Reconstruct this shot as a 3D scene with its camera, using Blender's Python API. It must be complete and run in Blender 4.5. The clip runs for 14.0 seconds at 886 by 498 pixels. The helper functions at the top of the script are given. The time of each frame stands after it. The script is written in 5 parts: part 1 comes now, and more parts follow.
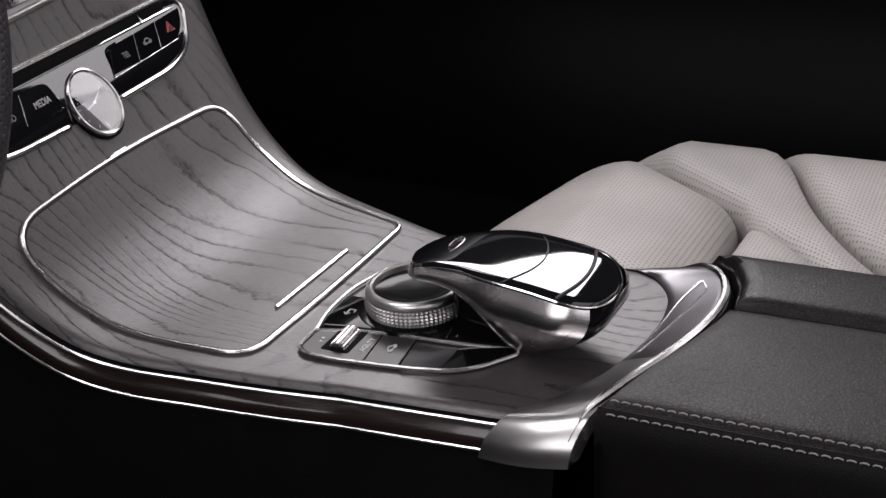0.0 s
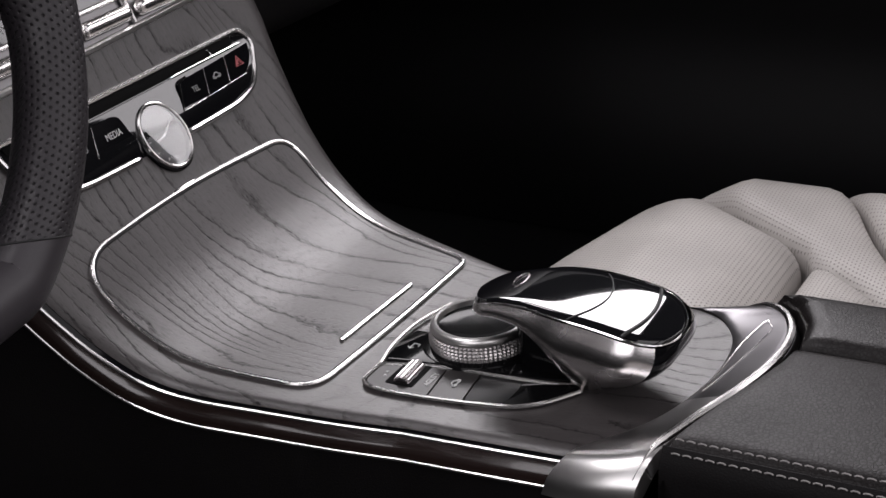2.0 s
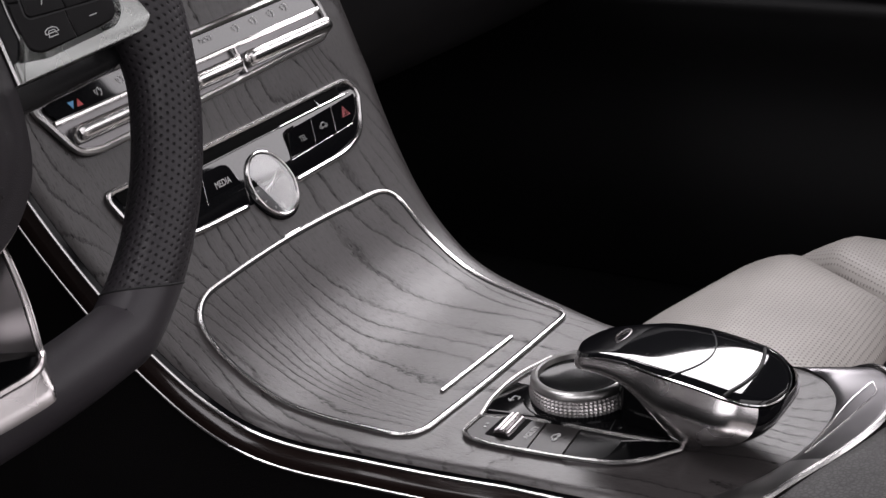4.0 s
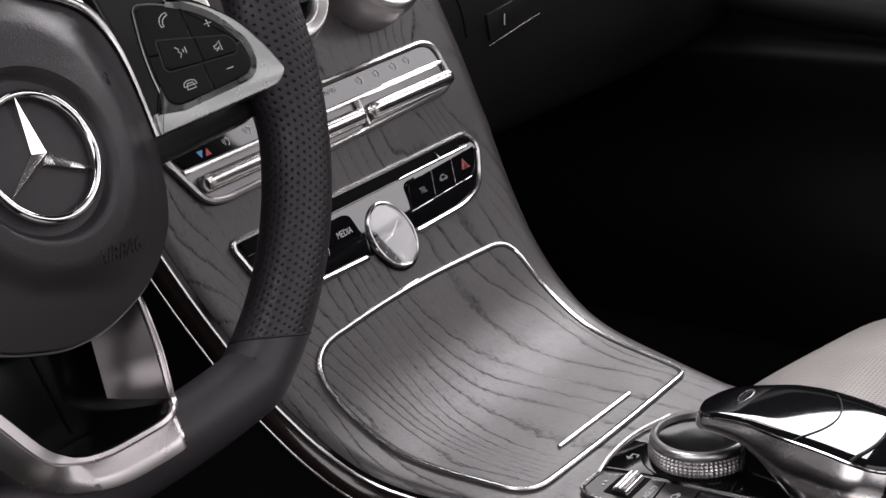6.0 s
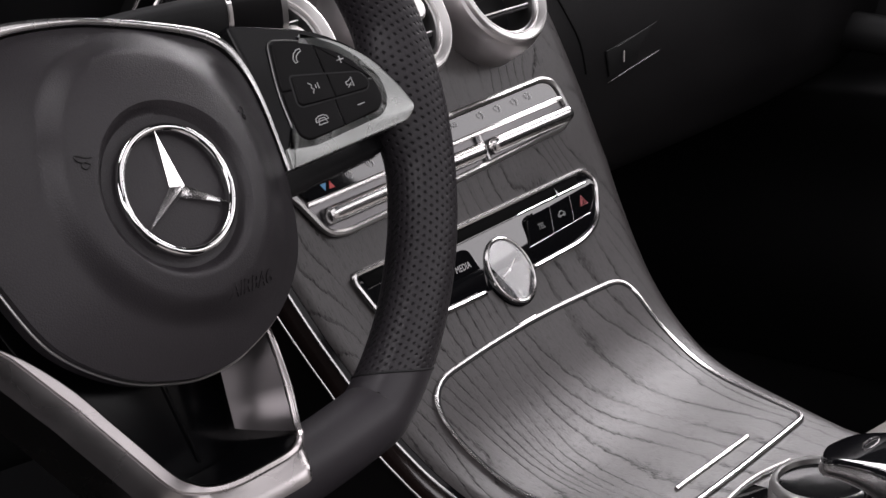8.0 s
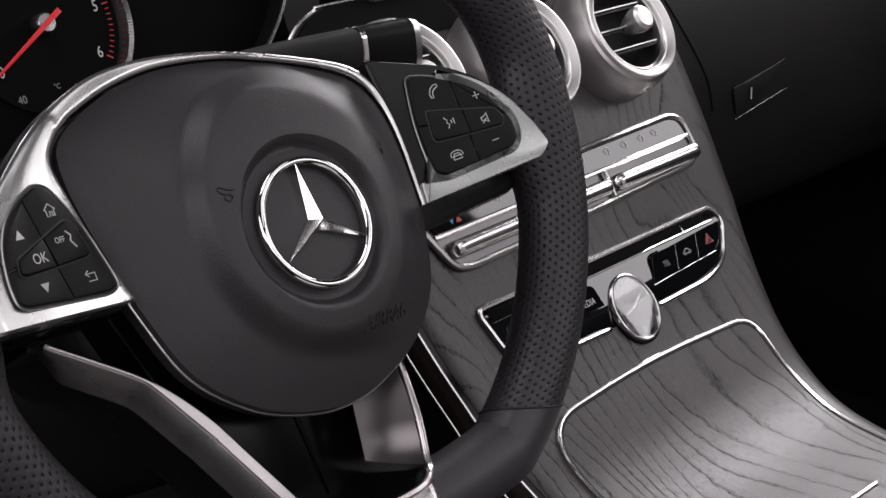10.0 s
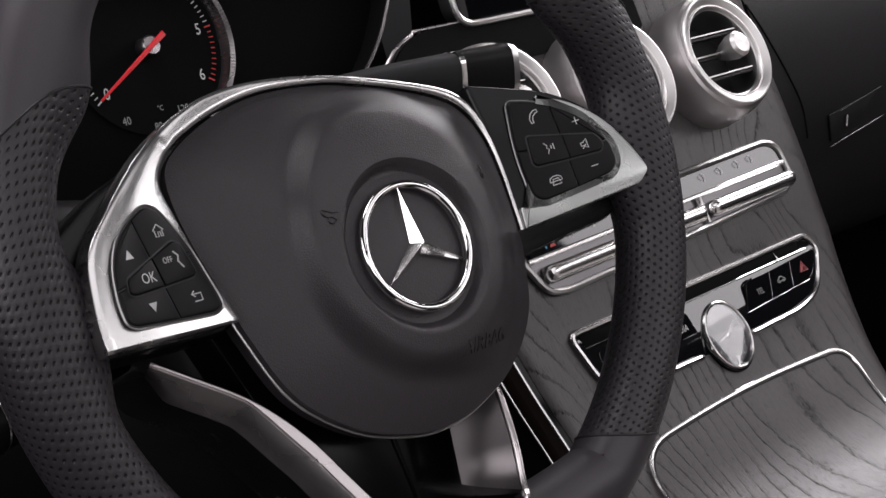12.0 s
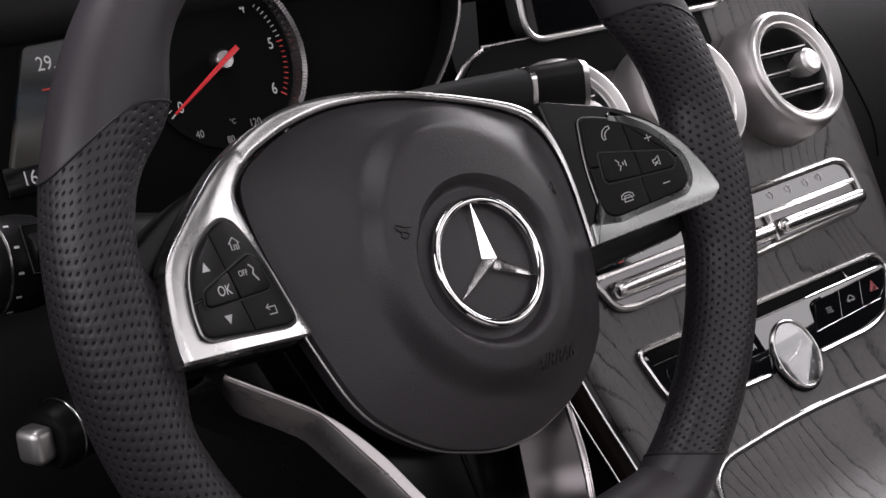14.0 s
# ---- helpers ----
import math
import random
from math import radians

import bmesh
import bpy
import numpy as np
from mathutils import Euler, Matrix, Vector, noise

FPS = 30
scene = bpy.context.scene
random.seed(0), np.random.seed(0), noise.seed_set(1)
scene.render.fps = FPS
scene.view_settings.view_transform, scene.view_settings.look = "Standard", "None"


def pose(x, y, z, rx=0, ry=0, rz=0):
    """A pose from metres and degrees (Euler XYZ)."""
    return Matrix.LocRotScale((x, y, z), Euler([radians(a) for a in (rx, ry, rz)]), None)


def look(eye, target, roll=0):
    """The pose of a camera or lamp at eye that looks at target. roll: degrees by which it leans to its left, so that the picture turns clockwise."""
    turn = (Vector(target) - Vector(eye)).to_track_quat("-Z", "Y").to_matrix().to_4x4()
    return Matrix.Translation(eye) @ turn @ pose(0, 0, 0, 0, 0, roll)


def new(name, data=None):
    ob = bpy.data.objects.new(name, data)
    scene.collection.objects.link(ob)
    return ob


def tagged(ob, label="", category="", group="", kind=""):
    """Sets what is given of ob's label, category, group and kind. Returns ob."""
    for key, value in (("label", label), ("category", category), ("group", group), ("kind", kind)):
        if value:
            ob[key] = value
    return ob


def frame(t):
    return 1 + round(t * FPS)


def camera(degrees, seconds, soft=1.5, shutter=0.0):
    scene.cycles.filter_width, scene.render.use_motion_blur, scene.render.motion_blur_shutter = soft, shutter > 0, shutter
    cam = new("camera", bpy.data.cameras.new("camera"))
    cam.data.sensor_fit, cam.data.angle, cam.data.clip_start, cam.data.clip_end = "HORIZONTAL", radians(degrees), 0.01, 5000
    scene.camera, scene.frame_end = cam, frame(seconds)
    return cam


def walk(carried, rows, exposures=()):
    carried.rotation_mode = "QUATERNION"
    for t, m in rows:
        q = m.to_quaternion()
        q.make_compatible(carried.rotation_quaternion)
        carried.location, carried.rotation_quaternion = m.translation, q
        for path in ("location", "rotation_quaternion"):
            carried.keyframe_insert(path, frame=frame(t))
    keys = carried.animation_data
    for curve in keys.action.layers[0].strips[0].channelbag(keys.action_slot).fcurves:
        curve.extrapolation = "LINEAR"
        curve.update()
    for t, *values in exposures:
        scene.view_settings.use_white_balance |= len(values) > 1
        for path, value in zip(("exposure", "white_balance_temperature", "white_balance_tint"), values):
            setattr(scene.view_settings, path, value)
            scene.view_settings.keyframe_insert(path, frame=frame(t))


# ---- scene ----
cam = camera(33.0, 14.0)
# seconds, eye in metres, Euler degrees; x to the car's right, y ahead, z up from the cabin floor
ROWS = [
    (0.0, -0.3552, -0.5035, 0.8456, 64.439, 3.625, -64.312),
    (0.5, -0.3563, -0.5031, 0.8463, 64.643, 3.654, -64.071),
    (1.0, -0.3567, -0.5024, 0.8470, 64.927, 3.716, -63.574),
    (1.5, -0.3588, -0.5014, 0.8485, 65.328, 3.774, -62.900),
    (2.0, -0.3602, -0.5000, 0.8492, 65.830, 3.832, -62.066),
    (2.5, -0.3619, -0.4988, 0.8507, 66.299, 3.915, -61.273),
    (3.0, -0.3635, -0.4981, 0.8523, 66.889, 3.999, -60.318),
    (5.5, -0.3734, -0.4885, 0.8607, 69.257, 4.186, -55.461),
    (6.0, -0.3748, -0.4852, 0.8612, 69.926, 4.277, -54.434),
    (6.5, -0.3755, -0.4827, 0.8624, 70.312, 4.269, -53.620),
    (7.0, -0.3773, -0.4793, 0.8632, 70.713, 4.327, -52.685),
    (7.5, -0.3795, -0.4769, 0.8641, 71.033, 4.370, -51.650),
    (8.0, -0.3822, -0.4749, 0.8657, 71.383, 4.350, -50.443),
    (8.5, -0.3847, -0.4724, 0.8662, 71.812, 4.415, -49.361),
    (9.0, -0.3866, -0.4699, 0.8674, 72.194, 4.427, -48.188),
    (11.5, -0.3957, -0.4617, 0.8706, 73.750, 4.544, -43.819),
    (12.0, -0.3976, -0.4607, 0.8713, 73.983, 4.543, -43.051),
    (12.5, -0.3993, -0.4595, 0.8717, 74.183, 4.535, -42.370),
    (13.0, -0.4003, -0.4577, 0.8718, 74.379, 4.563, -41.669),
    (13.5, -0.4018, -0.4580, 0.8724, 74.545, 4.571, -41.091),
    (14.0, -0.4026, -0.4575, 0.8730, 74.676, 4.533, -40.731),
]
walk(cam, [(t, pose(x, y, z, rx, ry, rz)) for t, x, y, z, rx, ry, rz in ROWS])

# ---- light: soft daylight through the side windows, the open door and the glass roof of a dark cabin ----
world = bpy.data.worlds.new("world")
scene.world = world
world.use_nodes = True
world.node_tree.nodes["Background"].inputs[0].default_value = (0.95, 0.97, 1.0, 1)
world.node_tree.nodes["Background"].inputs[1].default_value = 0.02


def area(name, eye, target, w, h, watts, color=(1, 1, 1)):
    d = bpy.data.lights.new(name, "AREA")
    d.shape, d.size, d.size_y, d.energy, d.color = "RECTANGLE", w, h, watts, color
    ob = new(name, d)
    ob.matrix_world = look(eye, target)
    return ob


WHITE = (1, 0.955, 0.990)
area("window_light_front", (1.36, 0.34, 1.33), (0.30, 0.02, 0.46), 0.88, 0.46, 15.5, WHITE)
area("window_light_rear", (1.36, -0.56, 1.10), (0.30, 0.10, 0.58), 0.32, 0.42, 1.5, WHITE)
area("window_light_back", (1.36, -1.50, 1.38), (0.0, 0.0, 0.70), 0.72, 0.50, 3.4, WHITE)
area("rear_screen_light", (0.12, -1.70, 1.12), (0.05, 0.0, 0.70), 1.15, 0.42, 2.3, WHITE)
area("rear_door_light", (-0.85, -1.55, 1.35), (0.05, 0.0, 0.70), 1.0, 0.70, 4.5, WHITE)
area("roof_light_front", (-0.18, 0.36, 1.75), (0.10, 0.05, 0.55), 0.60, 0.55, 8.5, WHITE)
area("roof_light_rear", (0.34, -1.15, 1.75), (0.30, -0.75, 0.50), 1.25, 1.50, 6.5, WHITE)
area("door_light", (-1.30, -0.15, 1.28), (0.0, 0.02, 0.70), 1.25, 0.72, 8.5, WHITE)
scene.view_settings.exposure = 0.12


# ---- materials ----
def mat(name, color=(0.5, 0.5, 0.5), rough=0.5, metal=0.0, coat=0.0, spec=0.5):
    m = bpy.data.materials.new(name)
    m.use_nodes = True
    b = m.node_tree.nodes["Principled BSDF"]
    b.inputs["Base Color"].default_value = (*color, 1)
    b.inputs["Roughness"].default_value = rough
    b.inputs["Metallic"].default_value = metal
    b.inputs["Coat Weight"].default_value = coat
    b.inputs["Coat Roughness"].default_value = 0.03
    b.inputs["Specular IOR Level"].default_value = spec
    return m


class Nodes:
    """A short way to write node trees."""

    def __init__(self, m):
        self.t = m.node_tree
        self.b = self.t.nodes["Principled BSDF"]

    def add(self, kind, **sets):
        n = self.t.nodes.new(kind)
        if "operation" in sets:
            n.operation = sets["operation"]
        if "uv_map" in sets:
            n.uv_map = sets["uv_map"]
        if "feature" in sets:
            n.feature = sets["feature"]
        if "data_type" in sets:
            n.data_type, n.blend_type = sets["data_type"], sets["blend_type"]
        return n

    def link(self, a, b):
        self.t.links.new(a, b)

    def math(self, op, a, b=None, c=None):
        n = self.add("ShaderNodeMath", operation=op)
        for i, v in enumerate((a, b, c)):
            if v is None:
                continue
            if isinstance(v, (int, float)):
                n.inputs[i].default_value = v
            else:
                self.link(v, n.inputs[i])
        return n.outputs[0]

    def uv(self, sx=1.0, sy=1.0):
        n = self.add("ShaderNodeUVMap", uv_map="UVMap")
        v = self.add("ShaderNodeVectorMath", operation="MULTIPLY")
        v.inputs[1].default_value = (sx, sy, 1)
        self.link(n.outputs[0], v.inputs[0])
        return v.outputs[0]

    def obj(self, scale=(1, 1, 1)):
        n = self.add("ShaderNodeTexCoord")
        v = self.add("ShaderNodeVectorMath", operation="MULTIPLY")
        v.inputs[1].default_value = scale
        self.link(n.outputs["Object"], v.inputs[0])
        return v.outputs[0]

    def noise(self, vec, scale=1.0, detail=3.0, rough=0.5, dist=0.0):
        n = self.add("ShaderNodeTexNoise")
        self.link(vec, n.inputs["Vector"])
        for k, v in (("Scale", scale), ("Detail", detail), ("Roughness", rough), ("Distortion", dist)):
            n.inputs[k].default_value = v
        return n.outputs["Fac"]

    def ramp(self, fac, *stops):
        n = self.add("ShaderNodeValToRGB")
        el = n.color_ramp.elements
        while len(el) < len(stops):
            el.new(0.5)
        for e, (p, c) in zip(el, stops):
            e.position = p
            e.color = (*c, 1) if not isinstance(c, (int, float)) else (c, c, c, 1)
        self.link(fac, n.inputs[0])
        return n.outputs[0]

    def mix(self, fac, a, b, kind="MIX"):
        n = self.add("ShaderNodeMix", data_type="RGBA", blend_type=kind)
        for i, v in ((0, fac), (6, a), (7, b)):
            if isinstance(v, (int, float)):
                n.inputs[i].default_value = v
            elif isinstance(v, tuple):
                n.inputs[i].default_value = (*v, 1)
            else:
                self.link(v, n.inputs[i])
        return n.outputs[2]

    def bump(self, height, strength=0.3, dist=0.001, prev=None):
        n = self.add("ShaderNodeBump")
        n.inputs["Strength"].default_value = strength
        n.inputs["Distance"].default_value = dist
        self.link(height, n.inputs["Height"])
        if prev is not None:
            self.link(prev, n.inputs["Normal"])
        return n.outputs[0]

    def put(self, **kw):
        for k, v in kw.items():
            self.link(v, self.b.inputs[{"color": "Base Color", "rough": "Roughness", "normal": "Normal"}[k]])


def wood_material():
    m = mat("open_pore_ash", rough=0.42, spec=0.58)
    n = Nodes(m)
    sep = n.add("ShaderNodeSeparateXYZ")
    n.link(n.uv(), sep.inputs[0])
    # growth rings: ragged wavy lines that run along the console
    warp = n.noise(n.uv(8.5, 4.2), 1.0, 1.2, 0.40, 0.5)
    field = n.math("ADD", n.math("MULTIPLY", sep.outputs[0], 72.0), n.math("MULTIPLY", warp, 15.0))
    field = n.math("ADD", field, n.math("MULTIPLY", n.noise(n.uv(110, 70), 1.0, 2.0, 0.5), 0.34))
    field = n.math("ADD", field, n.math("MULTIPLY", n.noise(n.uv(700, 260), 1.0, 2.0, 0.6), 0.30))
    saw = n.math("FRACT", field)
    line = n.ramp(saw, (0.0, 0.35), (0.03, 1.0), (0.09, 0.80), (0.16, 0.20), (0.40, 0.04), (1.0, 0.0))
    gate = n.ramp(n.noise(n.uv(17, 9), 1.0, 2.0), (0.36, 0.12), (0.52, 1.0))
    line = n.math("MULTIPLY", line, gate)
    pores = n.ramp(n.noise(n.uv(1000, 190), 1.0, 2.0, 0.6), (0.53, 0.0), (0.64, 1.0))
    fine = n.noise(n.uv(430, 26), 1.0, 3.0, 0.6)
    cloud = n.noise(n.uv(14, 6), 1.0, 3.0, 0.5)
    dark = n.math("MULTIPLY", line, n.math("ADD", n.math("MULTIPLY", pores, 0.60), 0.60))
    dark = n.math("MINIMUM", n.math("ADD", dark, n.math("MULTIPLY", pores, 0.20)), 1.0)
    col = n.ramp(fine, (0.3, (0.043, 0.0387, 0.0391)), (0.7, (0.057, 0.0510, 0.0514)))
    col = n.mix(1.0, col, n.ramp(cloud, (0.3, 0.90), (0.7, 1.0)), "MULTIPLY")
    col = n.mix(n.math("MULTIPLY", dark, 0.90), col, (0.0048, 0.0042, 0.0042))
    h = n.math("SUBTRACT", n.math("MULTIPLY", fine, 0.12), dark)
    n.link(n.math("MULTIPLY", n.math("SUBTRACT", 1.0, n.math("MULTIPLY", dark, 0.72)), 0.58), n.b.inputs["Specular IOR Level"])
    n.put(color=col, rough=n.ramp(fine, (0.3, 0.345), (0.7, 0.415)), normal=n.bump(h, 0.5, 0.0004))
    return m


def dots(n, pu, pv, r):
    """Staggered holes on the UV map, in metres; 1 in a hole."""
    sep = n.add("ShaderNodeSeparateXYZ")
    n.link(n.uv(1 / pu, 1 / pv), sep.inputs[0])
    best = None
    for o in (0.0, 0.5):
        d = []
        for i, p in ((0, pu), (1, pv)):
            f = n.math("FRACT", n.math("ADD", sep.outputs[i], o))
            f = n.math("MULTIPLY", n.math("SUBTRACT", f, 0.5), p / r)
            d.append(n.math("MULTIPLY", f, f))
        e = n.math("ADD", *d)
        best = e if best is None else n.math("MINIMUM", best, e)
    return n.ramp(best, (0.10, 1.0), (0.55, 0.75), (1.0, 0.0)), n.ramp(n.math("MULTIPLY", best, 0.2), (0.0, 0.0), (0.35, 0.62), (1.0, 1.0))


def leather(name, color, rough=0.45, grain=0.0016, strength=0.5, holes=None, hole_dark=0.35, uv=False, depth=0.0002, spec=0.5, crease=0.12):
    m = mat(name, color, rough, spec=spec)
    n = Nodes(m)
    v = n.add("ShaderNodeTexVoronoi", feature="DISTANCE_TO_EDGE")
    v.inputs["Scale"].default_value = 1 / grain
    n.link(n.uv() if uv else n.obj(), v.inputs["Vector"])
    cell = n.ramp(v.outputs[0], (0.0, 0.0), (0.10, 0.55), (0.30, 1.0))
    big = n.noise(n.obj(), 9.0, 3.0)
    col = n.ramp(big, (0.3, tuple(c * 0.85 for c in color)), (0.7, tuple(min(1, c * 1.15) for c in color)))
    nrm = n.bump(cell, strength, depth)
    gloss = n.math("MULTIPLY", n.math("ADD", n.math("MULTIPLY", cell, crease), 1.0 - crease), spec)
    n.link(gloss, n.b.inputs["Specular IOR Level"])
    if holes:
        d, puff = dots(n, *holes)
        col = n.mix(d, col, tuple(c * hole_dark for c in color))
        inv = n.math("SUBTRACT", 1.0, d)
        nrm = n.bump(puff, 0.5, 0.00035, nrm)
        nrm = n.bump(inv, 1.0, 0.0005, nrm)
        n.link(n.math("MULTIPLY", n.math("ADD", n.math("MULTIPLY", inv, 0.6), 0.4), gloss), n.b.inputs["Specular IOR Level"])
    n.put(color=col, normal=nrm, rough=n.ramp(big, (0.3, rough - 0.05), (0.7, rough + 0.06)))
    return m


def brushed(name, color, rough):
    m = mat(name, color, rough, 1.0)
    n = Nodes(m)
    g = n.noise(n.obj((1, 1, 1)), 30.0, 4.0)
    n.put(rough=n.ramp(g, (0.3, max(0.02, rough - 0.03)), (0.7, rough + 0.03)))
    return m


WOOD = wood_material()
SATIN = brushed("satin_silver", (0.61, 0.60, 0.595), 0.32)
SATIN_DARK = brushed("satin_graphite", (0.36, 0.34, 0.345), 0.26)
CHROME = brushed("polished_chrome", (0.86, 0.855, 0.86), 0.13)
TRIM = brushed("bright_trim", (0.80, 0.785, 0.78), 0.22)
DEEP_BLACK = mat("deep_black_cloth", (0.003, 0.003, 0.0032), 0.8, spec=0.08)
# black trim with the low cabin's shade put into its colour
SHADED_TRIM = mat("shaded_black_trim", (0.006, 0.006, 0.0065), 0.6, spec=0.25)
PIANO = mat("piano_black", (0.004, 0.004, 0.005), 0.04, coat=0.5)
BROWN = mat("gloss_brown_black", (0.016, 0.0100, 0.0090), 0.16, coat=0.5)
BLACK = mat("matt_black_plastic", (0.012, 0.012, 0.013), 0.55)
BUTTON = mat("soft_black_button", (0.0065, 0.0061, 0.0067), 0.40, spec=0.15)
ICON = mat("white_print", (0.62, 0.62, 0.62), 0.5)
ICON_DIM = mat("grey_print", (0.30, 0.30, 0.30), 0.5)
RED = mat("red_print", (0.55, 0.03, 0.03), 0.4)
RED_PALE = mat("rose_print", (0.60, 0.16, 0.17), 0.4)
BLUE = mat("blue_print", (0.08, 0.32, 0.62), 0.4)
THREAD = mat("grey_thread", (0.30, 0.285, 0.28), 0.7)
GRAPHITE_LEATHER = leather("graphite_leather", (0.0072, 0.0058, 0.0058), 0.42, 0.0024, 0.6, depth=0.00010, spec=0.27, crease=0.5)
BLACK_LEATHER = leather("black_leather", (0.0036, 0.0031, 0.0034), 0.55, 0.0018, 0.3, spec=0.14)
DASH_SKIN = leather("dashboard_skin", (0.0072, 0.0067, 0.0073), 0.55, 0.0018, 0.3, spec=0.21)
PAD_LEATHER = leather("airbag_skin", (0.0315, 0.0278, 0.0312), 0.42, 0.0013, 0.36)
SMOOTH_LEATHER = leather("smooth_rim_leather", (0.0410, 0.0364, 0.0418), 0.42, 0.0010, 0.12)
PERF_LEATHER = leather("perforated_rim_leather", (0.0275, 0.0242, 0.0280), 0.43, 0.0011, 0.12, (0.0043, 0.1130 / 18, 0.00076), 0.45)
SEAT_LEATHER = leather("pale_grey_leather", (0.46, 0.435, 0.415), 0.5, 0.0016, 0.25)
SEAT_PERF = leather("perforated_pale_leather", (0.46, 0.435, 0.415), 0.5, 0.0016, 0.15, (0.0040, 0.0068, 0.00078), 0.50)
CARPET = mat("black_carpet", (0.006, 0.006, 0.006), 0.95, spec=0.05)
LINER = mat("dark_headliner", (0.02, 0.02, 0.02), 0.9, spec=0.1)
BARREL = brushed("satin_barrel", (0.58, 0.555, 0.555), 0.40)
SATIN_SOFT = brushed("soft_satin_silver", (0.80, 0.78, 0.77), 0.42)
# same satin as the arch's end, with its shade put into the colour
ARCH_SHADED = brushed("shaded_arch_satin", (0.14, 0.135, 0.141), 0.30)
WING_SATIN = brushed("bright_satin", (0.74, 0.73, 0.725), 0.27)
# bezel silver darkened, since this side turns from the light
CRESCENT_SHADED = brushed("shaded_satin_crescent", (0.40, 0.41, 0.40), 0.27)
# gloss black with its reflection cut low to read as shaded
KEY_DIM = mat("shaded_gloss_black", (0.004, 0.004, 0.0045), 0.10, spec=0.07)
MIRROR = brushed("mirror_chrome", (0.80, 0.79, 0.79), 0.06)
STRIP_GLASS = mat("print_under_glass", (0.30, 0.30, 0.31), 0.05)
GAP_SATIN = brushed("gap_satin", (0.17, 0.165, 0.168), 0.34)


# ---- building tools ----
def smooth_curve(pts, n=10, closed=False):
    """Catmull-Rom through the points (any dimension)."""
    p = [np.array(q, float) for q in pts]
    p = [p[-1]] + p + [p[0], p[1]] if closed else [2 * p[0] - p[1]] + p + [2 * p[-1] - p[-2]]
    out = []
    for i in range(1, len(p) - 2):
        a, b, c, d = p[i - 1:i + 3]
        for k in range(n):
            u = k / n
            out.append(0.5 * (2 * b + (c - a) * u + (2 * a - 5 * b + 4 * c - d) * u * u + (3 * b - a - 3 * c + d) * u ** 3))
    if not closed:
        out.append(p[-2])
    return out


def round_poly(pts, r, n=5):
    """A closed polygon with its corners rounded; r: one radius or one for each corner."""
    out = []
    m = len(pts)
    for i in range(m):
        a, b, c = (np.array(pts[k % m], float) for k in (i - 1, i, i + 1))
        rr = r[i] if isinstance(r, (list, tuple)) else r
        u, v = a - b, c - b
        lu, lv = np.linalg.norm(u), np.linalg.norm(v)
        k = min(rr, lu * 0.48, lv * 0.48)
        p, q = b + u / lu * k, b + v / lv * k
        for j in range(n + 1):
            t = j / n
            out.append((1 - t) ** 2 * p + 2 * t * (1 - t) * b + t * t * q)
    return out


def smoothstep(a, b, x):
    u = min(1.0, max(0.0, (x - a) / (b - a)))
    return u * u * (3 - 2 * u)


def densify(poly, step=0.004, closed=True):
    """Adds points along the straight runs of an outline."""
    out = []
    n = len(poly)
    for i in range(n if closed else n - 1):
        a, b = np.array(poly[i], float), np.array(poly[(i + 1) % n], float)
        k = max(1, int(np.linalg.norm(b - a) / step))
        out += [a + (b - a) * q / k for q in range(k)]
    return out if closed else out + [np.array(poly[-1], float)]


def inset(poly, d):
    """Moves a counterclockwise or clockwise polygon inwards by d."""
    p = [np.array(q[:2], float) for q in poly]
    area2 = sum(p[i - 1][0] * p[i][1] - p[i][0] * p[i - 1][1] for i in range(len(p)))
    s = 1 if area2 > 0 else -1
    out = []
    for i in range(len(p)):
        a, b, c = p[i - 1], p[i], p[(i + 1) % len(p)]
        e = (b - a) / (np.linalg.norm(b - a) + 1e-12) + (c - b) / (np.linalg.norm(c - b) + 1e-12)
        e /= np.linalg.norm(e) + 1e-12
        out.append(b + s * d * np.array([-e[1], e[0]]))
    return out


def clip(poly, a, b, keep):
    """Keeps the part of a polygon on the side of the line a-b that holds the point keep."""
    a, b, keep = (np.array(q, float) for q in (a, b, keep))
    nn = np.array([-(b - a)[1], (b - a)[0]])
    if (keep - a) @ nn < 0:
        nn = -nn
    out = []
    for i in range(len(poly)):
        p, q = np.array(poly[i - 1], float), np.array(poly[i], float)
        dp, dq = (p - a) @ nn, (q - a) @ nn
        if dp * dq < 0:
            out.append(p + (q - p) * dp / (dp - dq))
        if dq >= 0:
            out.append(q)
    return out


def grid(fn, nu, nv, closed_u=False, closed_v=False, uv=None):
    """A sheet of nu x nv points fn(i, j)."""
    bm = bmesh.new()
    layer = bm.loops.layers.uv.new("UVMap")
    vs = [[bm.verts.new(fn(i, j)) for j in range(nv)] for i in range(nu)]
    for i in range(nu if closed_u else nu - 1):
        for j in range(nv if closed_v else nv - 1):
            ids = ((i, j), (i + 1, j), (i + 1, j + 1), (i, j + 1))
            try:
                f = bm.faces.new([vs[a % nu][b % nv] for a, b in ids])
            except ValueError:
                continue
            if uv:
                for lp, (a, b) in zip(f.loops, ids):
                    lp[layer].uv = uv(a, b)
    return bm


def join(a, b):
    """Adds the bmesh b to a."""
    me = bpy.data.meshes.new("tmp")
    b.to_mesh(me)
    a.from_mesh(me)
    b.free()
    bpy.data.meshes.remove(me)
    return a


